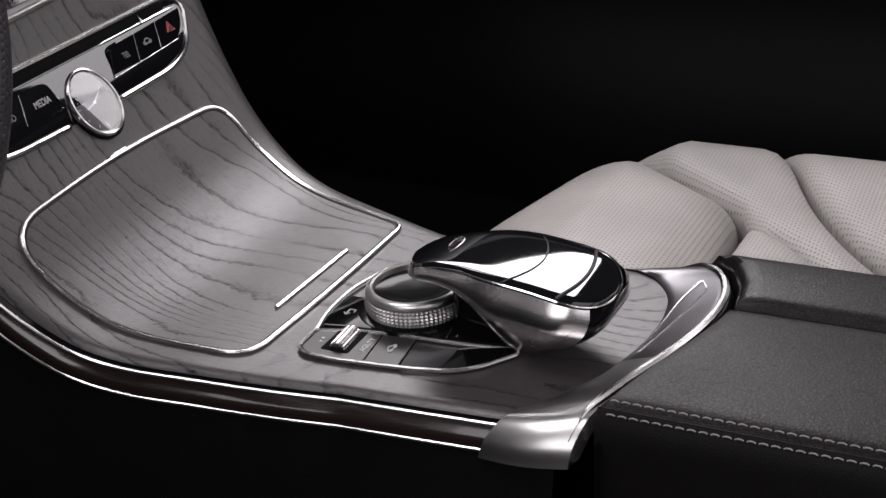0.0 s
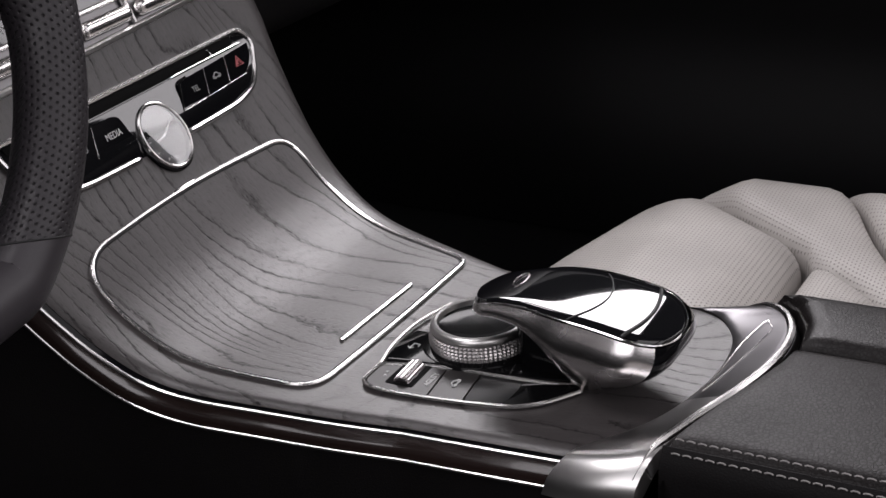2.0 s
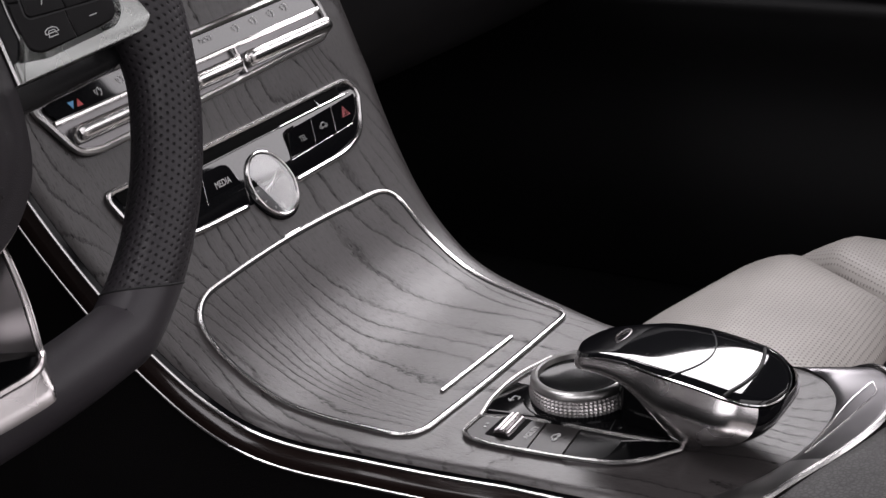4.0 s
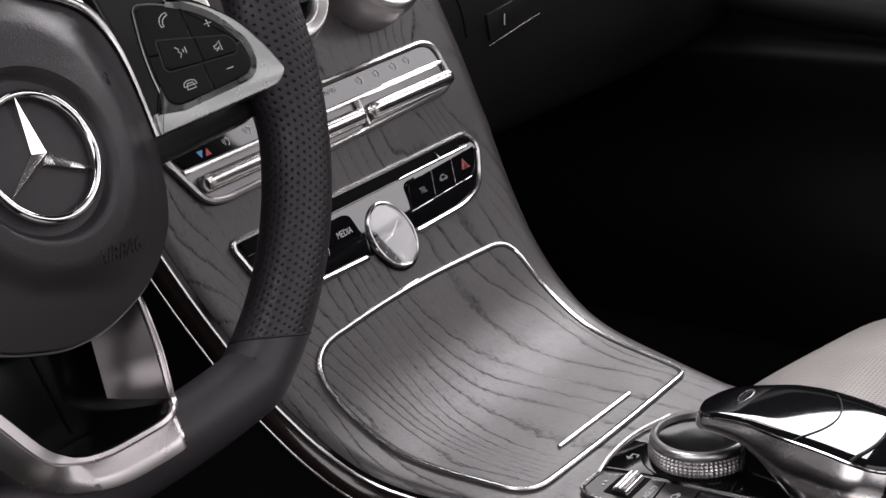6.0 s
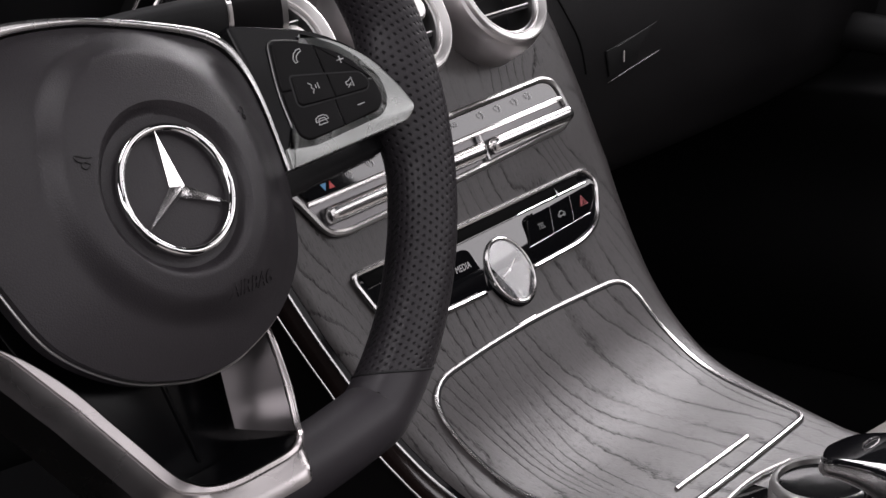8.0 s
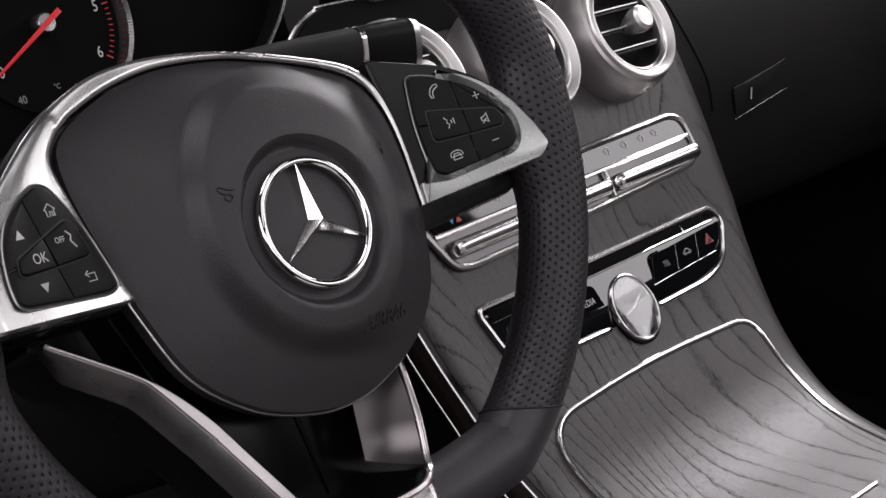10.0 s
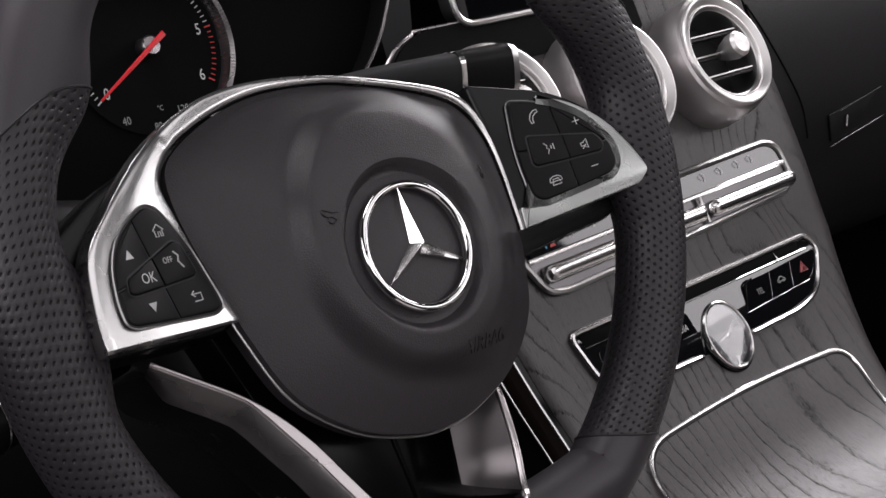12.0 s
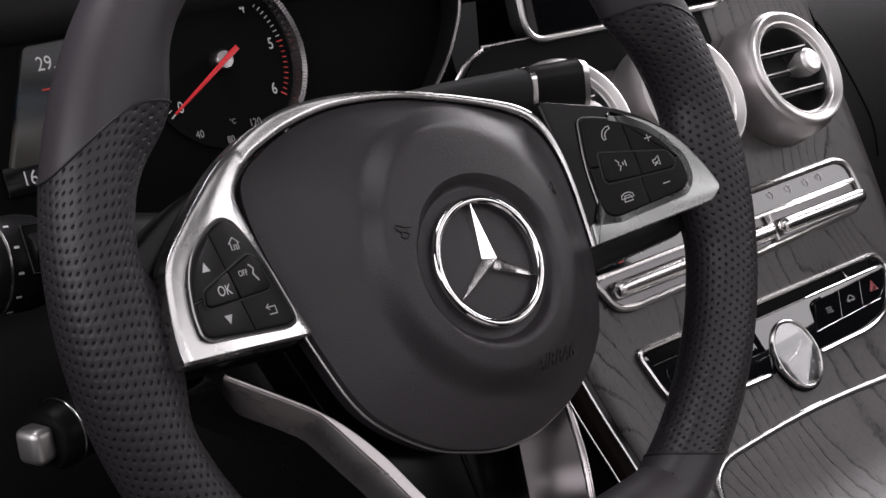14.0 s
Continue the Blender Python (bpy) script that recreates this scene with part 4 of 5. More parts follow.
def bracket():
    c = thing("console_arch_trim", con_matrix(0.0, .70), "curved satin-silver trim arch in front of the armrest", "trim")
    inner = smooth_curve([(-.1150, .6490, -.0195), (-.1132, .6530, -.0085), (-.1060, .6605, .0012), (-.0944, .6650, .0012), (-.0786, .6775, .001), (-.0562, .6905, .001), (-.030, .6990, .001), (.000, .7040, .001), (.026, .7033, .001), (.047, .6980, .001), (.064, .6865, .001), (.0735, .672, .001), (.083, .655, -.004)], 8)
    outer = smooth_curve([(-.1185, .7000, -.0140), (-.1155, .7020, -.0030), (-.1065, .7060, .0075), (-.0985, .7080, .0105), (-.0870, .7110, .0115), (-.0650, .7180, .012), (-.034, .7285, .012), (-.005, .7360, .012), (.021, .7390, .012), (.045, .7360, .0115), (.066, .7265, .010), (.080, .712, .006), (.094, .690, -.008)], 8)
    n = len(inner)

    def rib(i, j):
        u = j / 14
        x, s, h = inner[i] + (outer[i] - inner[i]) * u
        k = smoothstep(10, 26, i)
        rise = (u / 0.86) ** 0.72 if u < 0.86 else 1.0 - 0.5 * ((u - 0.86) / 0.14) ** 2 * 0.25
        h2 = inner[i][2] + (outer[i][2] - inner[i][2]) * rise
        return con(x - 0.0030 * math.sin(math.pi * u) * (1 - k), s, h * (1 - k) + h2 * k)

    def rib2(i, j):
        if j in (0, 16):
            x, s, h = (inner if j == 0 else outer)[i]
            k = smoothstep(0, 9, i)
            return con(x + (0.003 if i < 14 else 0), s + (0.0025 * k if j == 16 else -0.0005), h - 0.0015 - 0.0055 * k)
        return rib(i, j - 1)

    # one metal: the far part takes the darker copy for its shade
    part("arch", grid(lambda i, j: rib2(i + 46, j), n - 46, 17), ARCH_SHADED, c, "satin silver arch, darkened for shade")
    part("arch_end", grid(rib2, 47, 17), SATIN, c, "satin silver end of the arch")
    # bright tube standing for the highlight along the outer edge
    part("arch_highlight", tube([rib(i, 13) for i in range(10, n)], [0.0003 + 0.0023 * smoothstep(0, 26, i) for i in range(n - 10)], 8), TRIM, c, "outer edge brightened as a highlight")
    # bright outline of a reflection on the arch, modelled as a thin tube
    loop = densify(round_poly([(-.030, .7062), (.010, .7150), (.044, .7228), (.056, .7165), (.034, .7085), (.0, .7065)], [.002, .02, .004, .004, .02, .02], 4))
    ins, outs = (np.array(sorted((q[0], q[1]) for q in e[24:80])) for e in (inner, outer))

    def on_arch(x, s):
        u = (s - np.interp(x, ins[:, 0], ins[:, 1])) / (np.interp(x, outs[:, 0], outs[:, 1]) - np.interp(x, ins[:, 0], ins[:, 1]))
        return con(x, s, 0.0014 + 0.0110 * (min(max(u, 0.0), 0.86) / 0.86) ** 0.72)
    part("reflection_outline", tube([on_arch(x, q) for x, q in loop], 0.00028, 6, True), TRIM, c)


def armrest():
    c = thing("armrest", pose(XC - 0.03, -0.55, 0.40), "graphite grained leather split armrest with twin stitching", "armrest")
    # front edge follows the arch: y by x
    def front(x):
        return float(np.interp(x, (-.125, -.10, -.088, -.065, -.034, -.005, .021, .045, .066, .080, .09), (-.277, -.2755, -.2785, -.2855, -.296, -.3035, -.3065, -.3035, -.294, -.2795, -.265)))

    def top(x0, x1, y1, r, crownh, name, bevelr=0.010):
        nu, nv = 34, 26
        def f(i, j):
            u, v = i / (nu - 1), j / (nv - 1)
            x = x0 + (x1 - x0) * (0.5 - 0.5 * math.cos(math.pi * u))
            yf = front(x) - 0.0025
            t = (0.5 - 0.5 * math.cos(math.pi * v)) if v < 0.5 else v
            y = yf + (y1 - yf) * v ** 1.7
            d = min(x - x0, x1 - x, (yf - y))
            lw = 0.012
            kl = max(0.0, 1 - (x - x0) / lw)
            k = max(0.0, 1 - d / bevelr)
            return Vector((XC + x, y, 0.4560 + crownh * math.sin(math.pi * u) - bevelr * (1 - math.sqrt(max(0.0, 1 - k * k))) - (0.003 * kl ** 2 if x0 < -.1 else 0)))
        def f2(i, j):
            e = i in (0, nu + 1) or j == 0
            p = f(min(max(i - 1, 0), nu - 1), min(max(j - 1, 0), nv - 1))
            return p - Vector((0, 0, 0.016)) if e else p
        return part(name, grid(f2, nu + 2, nv + 1), GRAPHITE_LEATHER, c, "grained graphite leather lid half")

    top(-.1048, .0150, -.85, 0, 0.003, "lid_half", 0.006)
    top(.0192, .082, -.85, 0, 0.003, "lid_half")

    def side(i, j):
        y = -.2775 - 0.57 * i / 40
        u = (j / 24) ** 2
        return Vector((XC - .1042 - 0.0062 * math.sin(math.pi * min(1, u * 24) / 2) - 0.008 * math.sin(math.pi * min(1, u * 1.5) / 2), y, .4574 - .388 * u - .002 * (1 - min(1, j / 3))))
    # lid leather turned from the light; black leather stands for its shade
    part("side_face", grid(side, 41, 25), BLACK_LEATHER, c, "leather side, darkened for shade")
    part("front_face", grid(lambda i, j: Vector((XC + -.12 + .205 * i / 20, front(-.12 + .205 * i / 20) - 0.004, .440 - .3 * j / 4)), 21, 5), BLACK_LEATHER, c)
    for x, z, k in ((-.1016, .4586, 1), (-.1076, .4540, 0)):
        bm = bmesh.new()
        y = -.283
        while y > -.60:
            join(bm, tube([(XC + x, y, z - .0004), (XC + x - .0002, y - .0012, z + .0003), (XC + x - .0002, y - .0030, z + .0003), (XC + x, y - .0042, z - .0004)], 0.00042, 5))
            y -= .0058
        part("stitching", bm, THREAD, c, "pale grey twin stitching", kind="stuff")


# ---- passenger seat ----
def pillow(poly, z, height, round_r, tilt=None, rows=40, cols=30):
    """A stuffed pad with a rounded edge over the outline poly in (x, y)."""
    pts = [np.array(q, float) for q in poly]

    def dist(x, y):
        best = 1.0
        for i in range(len(pts)):
            a, b = pts[i - 1], pts[i]
            d = b - a
            t = np.clip(((x - a[0]) * d[0] + (y - a[1]) * d[1]) / (d @ d + 1e-12), 0, 1)
            best = min(best, math.hypot(x - a[0] - t * d[0], y - a[1] - t * d[1]))
        return best

    def fn(x, s, h):
        k = max(0.0, 1 - dist(x, s) / round_r)
        return Vector((x, s, z + (tilt(x, s) if tilt else 0) + height * (math.sqrt(max(0.0, 1 - k * k)) - 1) + (h if h < 0 else 0)))

    return sheet(poly, fn, 0.0, rows, cols, height * 1.2)


def seat():
    c = thing("passenger_seat", pose(0.76, -0.3, 0.0), "pale grey perforated leather passenger seat cushion", "car seat")
    front = round_poly([(.56, .048), (.70, .048), (.850, -.018), (.872, -.078), (.785, -.200), (.60, -.203), (.55, -.12)], [.03, .07, .06, .05, .016, .01, .03], 7)
    part("thigh_pad", pillow(front, .3355, .050, .064, lambda x, y: -0.35 * max(0, y + .09)), SEAT_PERF, c, "perforated thigh pad")
    main = round_poly([(.56, -.208), (.750, -.211), (.748, -.236), (.706, -.281), (.678, -.296), (.660, -.70), (.56, -.70)], [.01, .012, .010, .03, .02, .02, .02], 6)
    part("seat_panel", pillow(main, .324, .027, .028), SEAT_PERF, c, "perforated centre panel")
    wing_in = round_poly([(.850, -.044), (.905, -.068), (.945, -.122), (.952, -.188), (.860, -.228), (.808, -.256), (.761, -.294), (.732, -.324), (.700, -.365), (.684, -.303), (.712, -.285), (.754, -.240), (.760, -.214), (.788, -.201), (.868, -.080)],
                         [.02, .03, .03, .012, .03, .03, .03, .03, .006, .01, .01, .01, .01, .01, .02], 6)
    part("side_bolster", pillow(wing_in, .3225, .016, .022, lambda x, y: 0.16 * (x - .84) - 6.0 * max(0, x - .86) ** 2 - 0.55 * max(0, y + .115)), SEAT_PERF, c, "perforated outer bolster")
    far1 = round_poly([(.955, -.180), (.968, -.30), (.965, -.70), (.70, -.70), (.704, -.372), (.736, -.331), (.765, -.300), (.812, -.262), (.862, -.234)], [.03, .1, .02, .02, .01, .03, .03, .03, .03], 6)
    part("side_bolster", pillow(far1, .3230, .016, .024, lambda x, y: 0.16 * (x - .84) - 6.0 * max(0, x - .86) ** 2 - 0.55 * max(0, y + .115)), SEAT_PERF, c, "perforated outer bolster")
    near = round_poly([(.475, -.02), (.548, -.03), (.548, -.70), (.475, -.70)], .025, 5)
    part("side_bolster", pillow(near, .320, .055, .05), SEAT_LEATHER, c)
    part("cushion_base", box(pose(.72, -.36, .17), .46, .66, .16, .03, 3), SEAT_LEATHER, c)
    part("plinth", box(pose(.72, -.36, .05), .42, .60, .10, .01, 2), BLACK, c)
    part("seat_back", box(pose(.72, -.86, .60, 12), .50, .12, .66, .05, 4), SEAT_LEATHER, c)


def driver_seat():
    """Only mirrored in the wheel's metal: it lies under and behind the eye."""
    c = thing("driver_seat", pose(-0.02, -0.60, 0.0), "pale grey leather driver's seat cushion", "car seat")
    poly = round_poly([(-.30, -.30), (.18, -.30), (.19, -1.02), (-.31, -1.02)], .06, 5)
    part("seat_panel", pillow(poly, .345, .06, .07), SEAT_LEATHER, c)
    part("cushion_base", box(pose(-.03, -.62, .19), .42, .58, .20, .03, 3), SEAT_LEATHER, c)
    part("plinth", box(pose(-.03, -.62, .045), .40, .54, .09, .01, 2), BLACK, c)

SILVER_FACE = mat("grey_dial", (0.10, 0.10, 0.105), 0.35)
CRYSTAL = mat("clear_crystal", (1, 1, 1), 0.03)
CRYSTAL.node_tree.nodes["Principled BSDF"].inputs["Transmission Weight"].default_value = 1.0
CRYSTAL.node_tree.nodes["Principled BSDF"].inputs["IOR"].default_value = 1.5
# dark key colour lifted to grey for the wood mirrored in it
KEY_REFLECTING = mat("grey_reflecting_key", (0.024, 0.0225, 0.0225), 0.30, spec=0.16)
SATIN_BODY = brushed("satin_body", (0.62, 0.60, 0.60), 0.26)

# ---- steering wheel, in its own frame: x right, y away from the driver, z up the wheel ----
WHEEL = pose(0, 0, 0.70, -25, 0, 0)


def rim_point(phi):
    z = 0.171 * math.sin(phi)
    flat = -0.148
    if z < flat:
        z = flat + (z - flat) * 0.25
    return Vector((0.0035 + 0.171 * math.cos(phi), 0.021 - 0.1755 * z, 0.0186 + z))


def rim_section(a0, a1, slant0=0.0, slant1=0.0):
    n, k = max(12, int(abs(a1 - a0) * 0.9)), 28

    def at(i, j):
        b = 2 * math.pi * j / k
        ph = a0 + (a1 - a0) * i / (n - 1)
        u = i / (n - 1)
        ph += (slant0 * (1 - u) + slant1 * u) * math.cos(b)
        phi = radians(ph)
        o = rim_point(phi)
        out = Vector((math.cos(phi), 0, math.sin(phi)))
        tan = (rim_point(phi + 0.01) - rim_point(phi - 0.01)).normalized()
        nrm = tan.cross(out).normalized()
        out = nrm.cross(tan)
        d = min(abs((ph - t + 180) % 360 - 180) for t in (-3, 183))
        lug = 0.009 * math.exp(-(d / 10) ** 4)
        e = min(abs((ph - t + 180) % 360 - 180) for t in (30, 150))
        lug += 0.0105 * math.exp(-(e / 8.5) ** 2)
        rr = 0.0172 + (lug * math.cos(b) ** 2 if math.cos(b) < 0 else 0)
        return o + out * (rr * math.cos(b)) + nrm * (0.0188 * math.sin(b))

    bm = grid(at, n, k, False, True, uv=lambda i, j: (radians(a0 + (a1 - a0) * i / (n - 1)) * 0.171, 0.1130 * j / k))
    bmesh.ops.recalc_face_normals(bm, faces=bm.faces)
    return bm


def seam_ring(a, slant):
    bm = rim_section(a - 0.01, a + 0.01, slant, slant)
    bm.verts.ensure_lookup_table()
    pts = [bm.verts[j].co.copy() for j in range(28)]
    mid_ = sum(pts, Vector()) / 28
    bm.free()
    return tube([mid_ + (q - mid_) * 1.008 for q in pts], 0.0006, 6, True)


PAD = smooth_curve([(.0006, .0818), (.0214, .0770), (.0454, .0698), (.0625, .0625), (.0725, .0540), (.0785, .0405), (.0802, .0235), (.0795, .0), (.0765, -.018), (.066, -.044), (.045, -.0635), (.019, -.0740), (0, -.0765),
                    (-.019, -.0740), (-.045, -.0635), (-.068, -.042), (-.0795, -.012), (-.0845, .010), (-.0885, .028), (-.0908, .045), (-.0900, .0580), (-.0855, .0655), (-.0755, .0720), (-.0600, .0785), (-.0415, .0828), (-.0235, .0838)], 6, True)


PAD_ANGLE, PAD_RADIUS = zip(*sorted((math.atan2(q[1], q[0]), math.hypot(q[0], q[1])) for q in PAD))


def pad_share(x, z):
    return math.hypot(x, z) / float(np.interp(math.atan2(z, x), PAD_ANGLE, PAD_RADIUS, period=2 * math.pi))


def pad_point(x, z, r):
    """The airbag cover's surface; r: 0 at its middle, 1 at its edge."""
    d = math.hypot(x, z - 0.001)
    y = 0.024 - 0.0195 * (1 - r ** 2.5)
    crest = math.hypot(x, (z - 0.008) * 0.86)
    y -= 0.0078 * (1 - smoothstep(0.0465, 0.0560 + 0.014 * smoothstep(-0.01, 0.04, x), crest))
    y += 0.0062 * (1 - smoothstep(0.0330, 0.0385, d))
    return y


def pod_y(x):
    return 0.0185 - 0.30 * (abs(x) - 0.095)


def steering_wheel():
    w = thing("steering_wheel", WHEEL, "black leather multifunction steering wheel with perforated grips", "steering wheel")

    def p(name, bm, material, parent=None, label="", **kw):
        return part(name, bm, material, parent or w, label, local=True, **kw)

    p("grip_section", rim_section(-52, 25, 4, -7), PERF_LEATHER, None, "perforated black leather grip")
    p("grip_section", rim_section(232, 155, -4, 7), PERF_LEATHER, None, "perforated black leather grip")
    p("upper_rim", rim_section(25, 155, -7, 7), SMOOTH_LEATHER, None, "smooth black leather")
    p("lower_rim", rim_section(-128, -52, -4, 4), SMOOTH_LEATHER, None, "smooth black leather")
    for a, s in ((-52, 4), (25, -7), (155, 7), (232, -4)):
        p("rim_seam", seam_ring(a, s), BLACK)

    # lacing along the inner side of the grips
    def on_rim(ph, b):
        phi = radians(ph)
        out = Vector((math.cos(phi), 0, math.sin(phi)))
        tan = (rim_point(phi + 0.01) - rim_point(phi - 0.01)).normalized()
        nrm = tan.cross(out).normalized()
        return rim_point(phi) + nrm.cross(tan) * (0.0175 * math.cos(b)) + nrm * (0.0191 * math.sin(b))
    for a0, a1 in ((-50, -16), (196, 230)):
        bm = bmesh.new()
        for k in range(26):
            ph = a0 + (a1 - a0) * k / 26
            join(bm, tube([on_rim(ph, math.pi - 0.10), on_rim(ph + 0.6, math.pi), on_rim(ph + 1.2, math.pi + 0.10)], 0.0005, 5))
        p("lacing", bm, BLACK, None, "black lacing of the grip leather", kind="stuff")

    # airbag cover
    n, rings = len(PAD), 64
    def cover(i, j):
        q = PAD[i % n]
        k = min(j, rings - 1) / (rings - 1)
        ring = q / np.linalg.norm(q) * 0.046
        x, z = ring * k / 0.6 if k < 0.6 else ring + (q - ring) * (k - 0.6) / 0.4
        return Vector((x, 0.036 if j == rings else pad_point(x, z, math.hypot(x, z) / np.linalg.norm(q)), z))
    bm = grid(cover, n, rings + 1, True, False)
    bmesh.ops.remove_doubles(bm, verts=bm.verts, dist=1e-6)
    bmesh.ops.recalc_face_normals(bm, faces=bm.faces)
    cov = p("airbag_cover", bm, PAD_LEATHER, None, "grained black airbag cover")
    low = sorted(((q[0] * 1.010, 0.0275, q[1] * 1.010) for q in PAD if q[1] < 0.004), key=lambda q: math.atan2(q[0], -q[2]))
    p("cover_trim", tube(low, 0.0007, 8), SATIN, None, "fine satin line round the cover")
    wm = lambda cx, cz, lift=0.0: (lambda a, b, h: Vector((cx + a, pad_point(cx + a, cz + b, pad_share(cx + a, cz + b)) - lift - h, cz + b)))
    p("lettering", letters("AIRBAG", .0088, wm(.022, -.0485), 0.0006, 1.05), PAD_LEATHER, cov, "embossed lettering")
    for cx, cz, mir in ((.0530, .0235, 1), (-.0385, .0225, -1)):
        f = wm(cx, cz, 0.0003)
        for st in (((-.0045, .0005), (-.001, .0012), (.002, .0030), (.0042, .0036), (.0036, .0008), (.0012, -.0008), (-.0012, -.0010)), ((-.0002, -.0010), (-.0024, -.0030), (.0002, -.0046), (.0022, -.0028), (.0012, -.0008))):
            p("horn_mark", tube([f(a * mir * 0.8, b * 0.8, 0) for a, b in smooth_curve(st, 4)], 0.0003, 6), ICON_DARK, cov)

    # emblem: ring and three-armed shape
    ring = [Vector((.0272 * math.cos(a), 0.0010, .0272 * math.sin(a))) for a in (2 * math.pi * k / 64 for k in range(64))]
    em = p("emblem_ring", tube(ring, 0.0020, 14, True), MIRROR, None, "polished chrome ring emblem")
    bm = bmesh.new()
    c0 = bm.verts.new((0, -0.0042, 0))
    out = []
    for k in range(3):
        a = math.pi / 2 + k * 2 * math.pi / 3
        out.append(bm.verts.new((.0262 * math.cos(a), -0.0003, .0262 * math.sin(a))))
        b = a + math.pi / 3
        out.append(bm.verts.new((.0037 * math.cos(b), 0.0012, .0037 * math.sin(b))))
    base = [bm.verts.new((v.co.x, 0.004, v.co.z)) for v in out]
    for k in range(6):
        bm.faces.new((c0, out[k], out[(k + 1) % 6]))
        bm.faces.new((out[k], base[k], base[(k + 1) % 6], out[(k + 1) % 6]))
    bmesh.ops.recalc_face_normals(bm, faces=bm.faces)
    p("emblem_star", bm, STAR_METAL, em, sharp=5)

    # silver wing over the cover's top; on one side it widens into the spoke's bezel
    outer = smooth_curve([(-.1498, -.0042), (-.1502, .004), (-.1488, .0157), (-.1452, .0300), (-.1395, .0388), (-.1289, .0485), (-.1171, .0582), (-.1040, .0680), (-.0925, .0750), (-.0776, .0822), (-.0611, .0875), (-.0428, .0897), (-.0220, .0890), (.0016, .0858), (.0224, .0810), (.0466, .0741), (.0668, .0668), (.0775, .0575), (.0825, .0425), (.0836, .0243), (.0822, .0), (.0815, -.0066)], 6)
    inner = smooth_curve([(-.0823, -.0062), (-.0845, .0006), (-.0882, .0133), (-.0932, .0297), (-.0962, .0434), (-.0979, .0531), (-.0958, .0600), (-.0893, .0668), (-.0840, .0702), (-.0779, .0735), (-.0611, .0798), (-.0419, .0840), (-.0235, .0848), (.0006, .0828), (.0214, .0780), (.0454, .0708), (.0633, .0635), (.0735, .0549), (.0796, .0408), (.0812, .0235), (.0800, .0), (.0796, -.0066)], 6)
    def wing_y(x):
        return pod_y(max(abs(x), 0.088)) - 0.0019 + 0.0032 * smoothstep(-0.100, -0.040, x)

    def wing(i, j):
        i = max(i, 1)
        if j in (0, 14):
            q = (inner if j == 0 else outer)[i]
            return Vector((q[0], wing_y(q[0]) + 0.014, q[1]))
        u = 0.5 - 0.5 * math.cos(math.pi * (j - 1) / 12)
        q = inner[i] + (outer[i] - inner[i]) * u
        d = min(u, 1 - u) * np.linalg.norm(outer[i] - inner[i])
        drop = 0.0010 * max(0.0, 1 - d / 0.0022) ** 2 + 0.0014 * smoothstep(0.55, 1.0, u) * (1 - smoothstep(-.125, -.060, q[0]))
        return Vector((q[0], wing_y(q[0]) + drop + (0.0012 if i == 1 else 0), q[1]))

    def wing2(i, j):
        v = wing(i, j)
        return Vector((v.x, v.y + 0.014, v.z)) if i == 0 else v
    wing_part = p("upper_wing", grid(wing2, len(inner), 15), WING_SATIN, None, "satin silver wing over the cover")

    # spoke bezels with keys
    for mir in (1, -1):
        fn = lambda x, z, h, mir=mir: Vector((mir * x, pod_y(x) - h, z))
        if mir > 0:
            poly = round_poly([(.0790, .0670), (.1194, .0520), (.1410, .0325), (.1515, .0015), (.1450, -.0040), (.0812, -.0070), (.0812, .0), (.0820, .030)], [.004, .02, .02, .004, .003, .003, .01, .02], 6)
            bez = p("spoke_bezel", plate(poly, fn, -0.014, 0.0004, 0.0016, 3), SPOKE_DARK, None, "dark satin spoke panel with a silver crescent", sharp=16)
            rim_in = round_poly([(.1090, .0512), (.1180, .0456), (.1290, .0368), (.1392, .0195), (.1385, .0085), (.1335, .0030), (.0946, .0006), (.0888, .0040), (.0822, .0030), (.0810, -.0072), (.1456, -.0050), (.1522, .0005), (.1488, .0120), (.1400, .0300), (.1290, .0412), (.1190, .0478)],
                                [.001, .01, .02, .02, .006, .004, .004, .003, .001, .001, .004, .003, .03, .03, .02, .02], 6)
            # same silver as the other bezel; its dimmer light is in the colour
            p("bezel_crescent", plate(rim_in, fn, -0.010, 0.0020, 0.0012, 3), CRESCENT_SHADED, bez, "satin silver crescent, darkened for its angle to the light", sharp=16)
            keys = round_poly([(.0945, .0525), (.1040, .0500), (.1165, .0440), (.1285, .0345), (.1372, .0190), (.1370, .0090), (.1330, .0045), (.0946, .0020), (.0897, .0058), (.0898, .0290)], [.003, .008, .012, .012, .010, .004, .003, .003, .003, .02], 5)
            midbox = round_poly([(.0965, .0342), (.1303, .0252), (.1330, .0195), (.1307, .0160), (.0965, .0186), (.0949, .0206)], .0016, 3)
            split_a, split_b = (.1132, .0024), (.1141, .0441)
            row_a, row_b = (.0909, .0281), (.1362, .0204)
        else:
            bez = wing_part
            keys = round_poly([(.1112, .0480), (.1058, .0466), (.1013, .0394), (.0955, .0278), (.0898, .0069), (.0893, .0028), (.0938, .0008), (.1349, .0034), (.1385, .0055), (.1388, .0138), (.1363, .0267), (.1297, .0369), (.1208, .0435)],
                              [.004, .005, .01, .02, .006, .002, .004, .004, .003, .01, .01, .01, .01], 4)
            midbox = round_poly([(.1318, .0218), (.1041, .0324), (.1003, .0310), (.0967, .0182), (.0989, .0165), (.1306, .0146), (.1332, .0160)], .0014, 3)
            split_a, split_b = (.1130, .0019), (.1195, .0415)
            row_a, row_b = (.1377, .0181), (.0942, .0263)
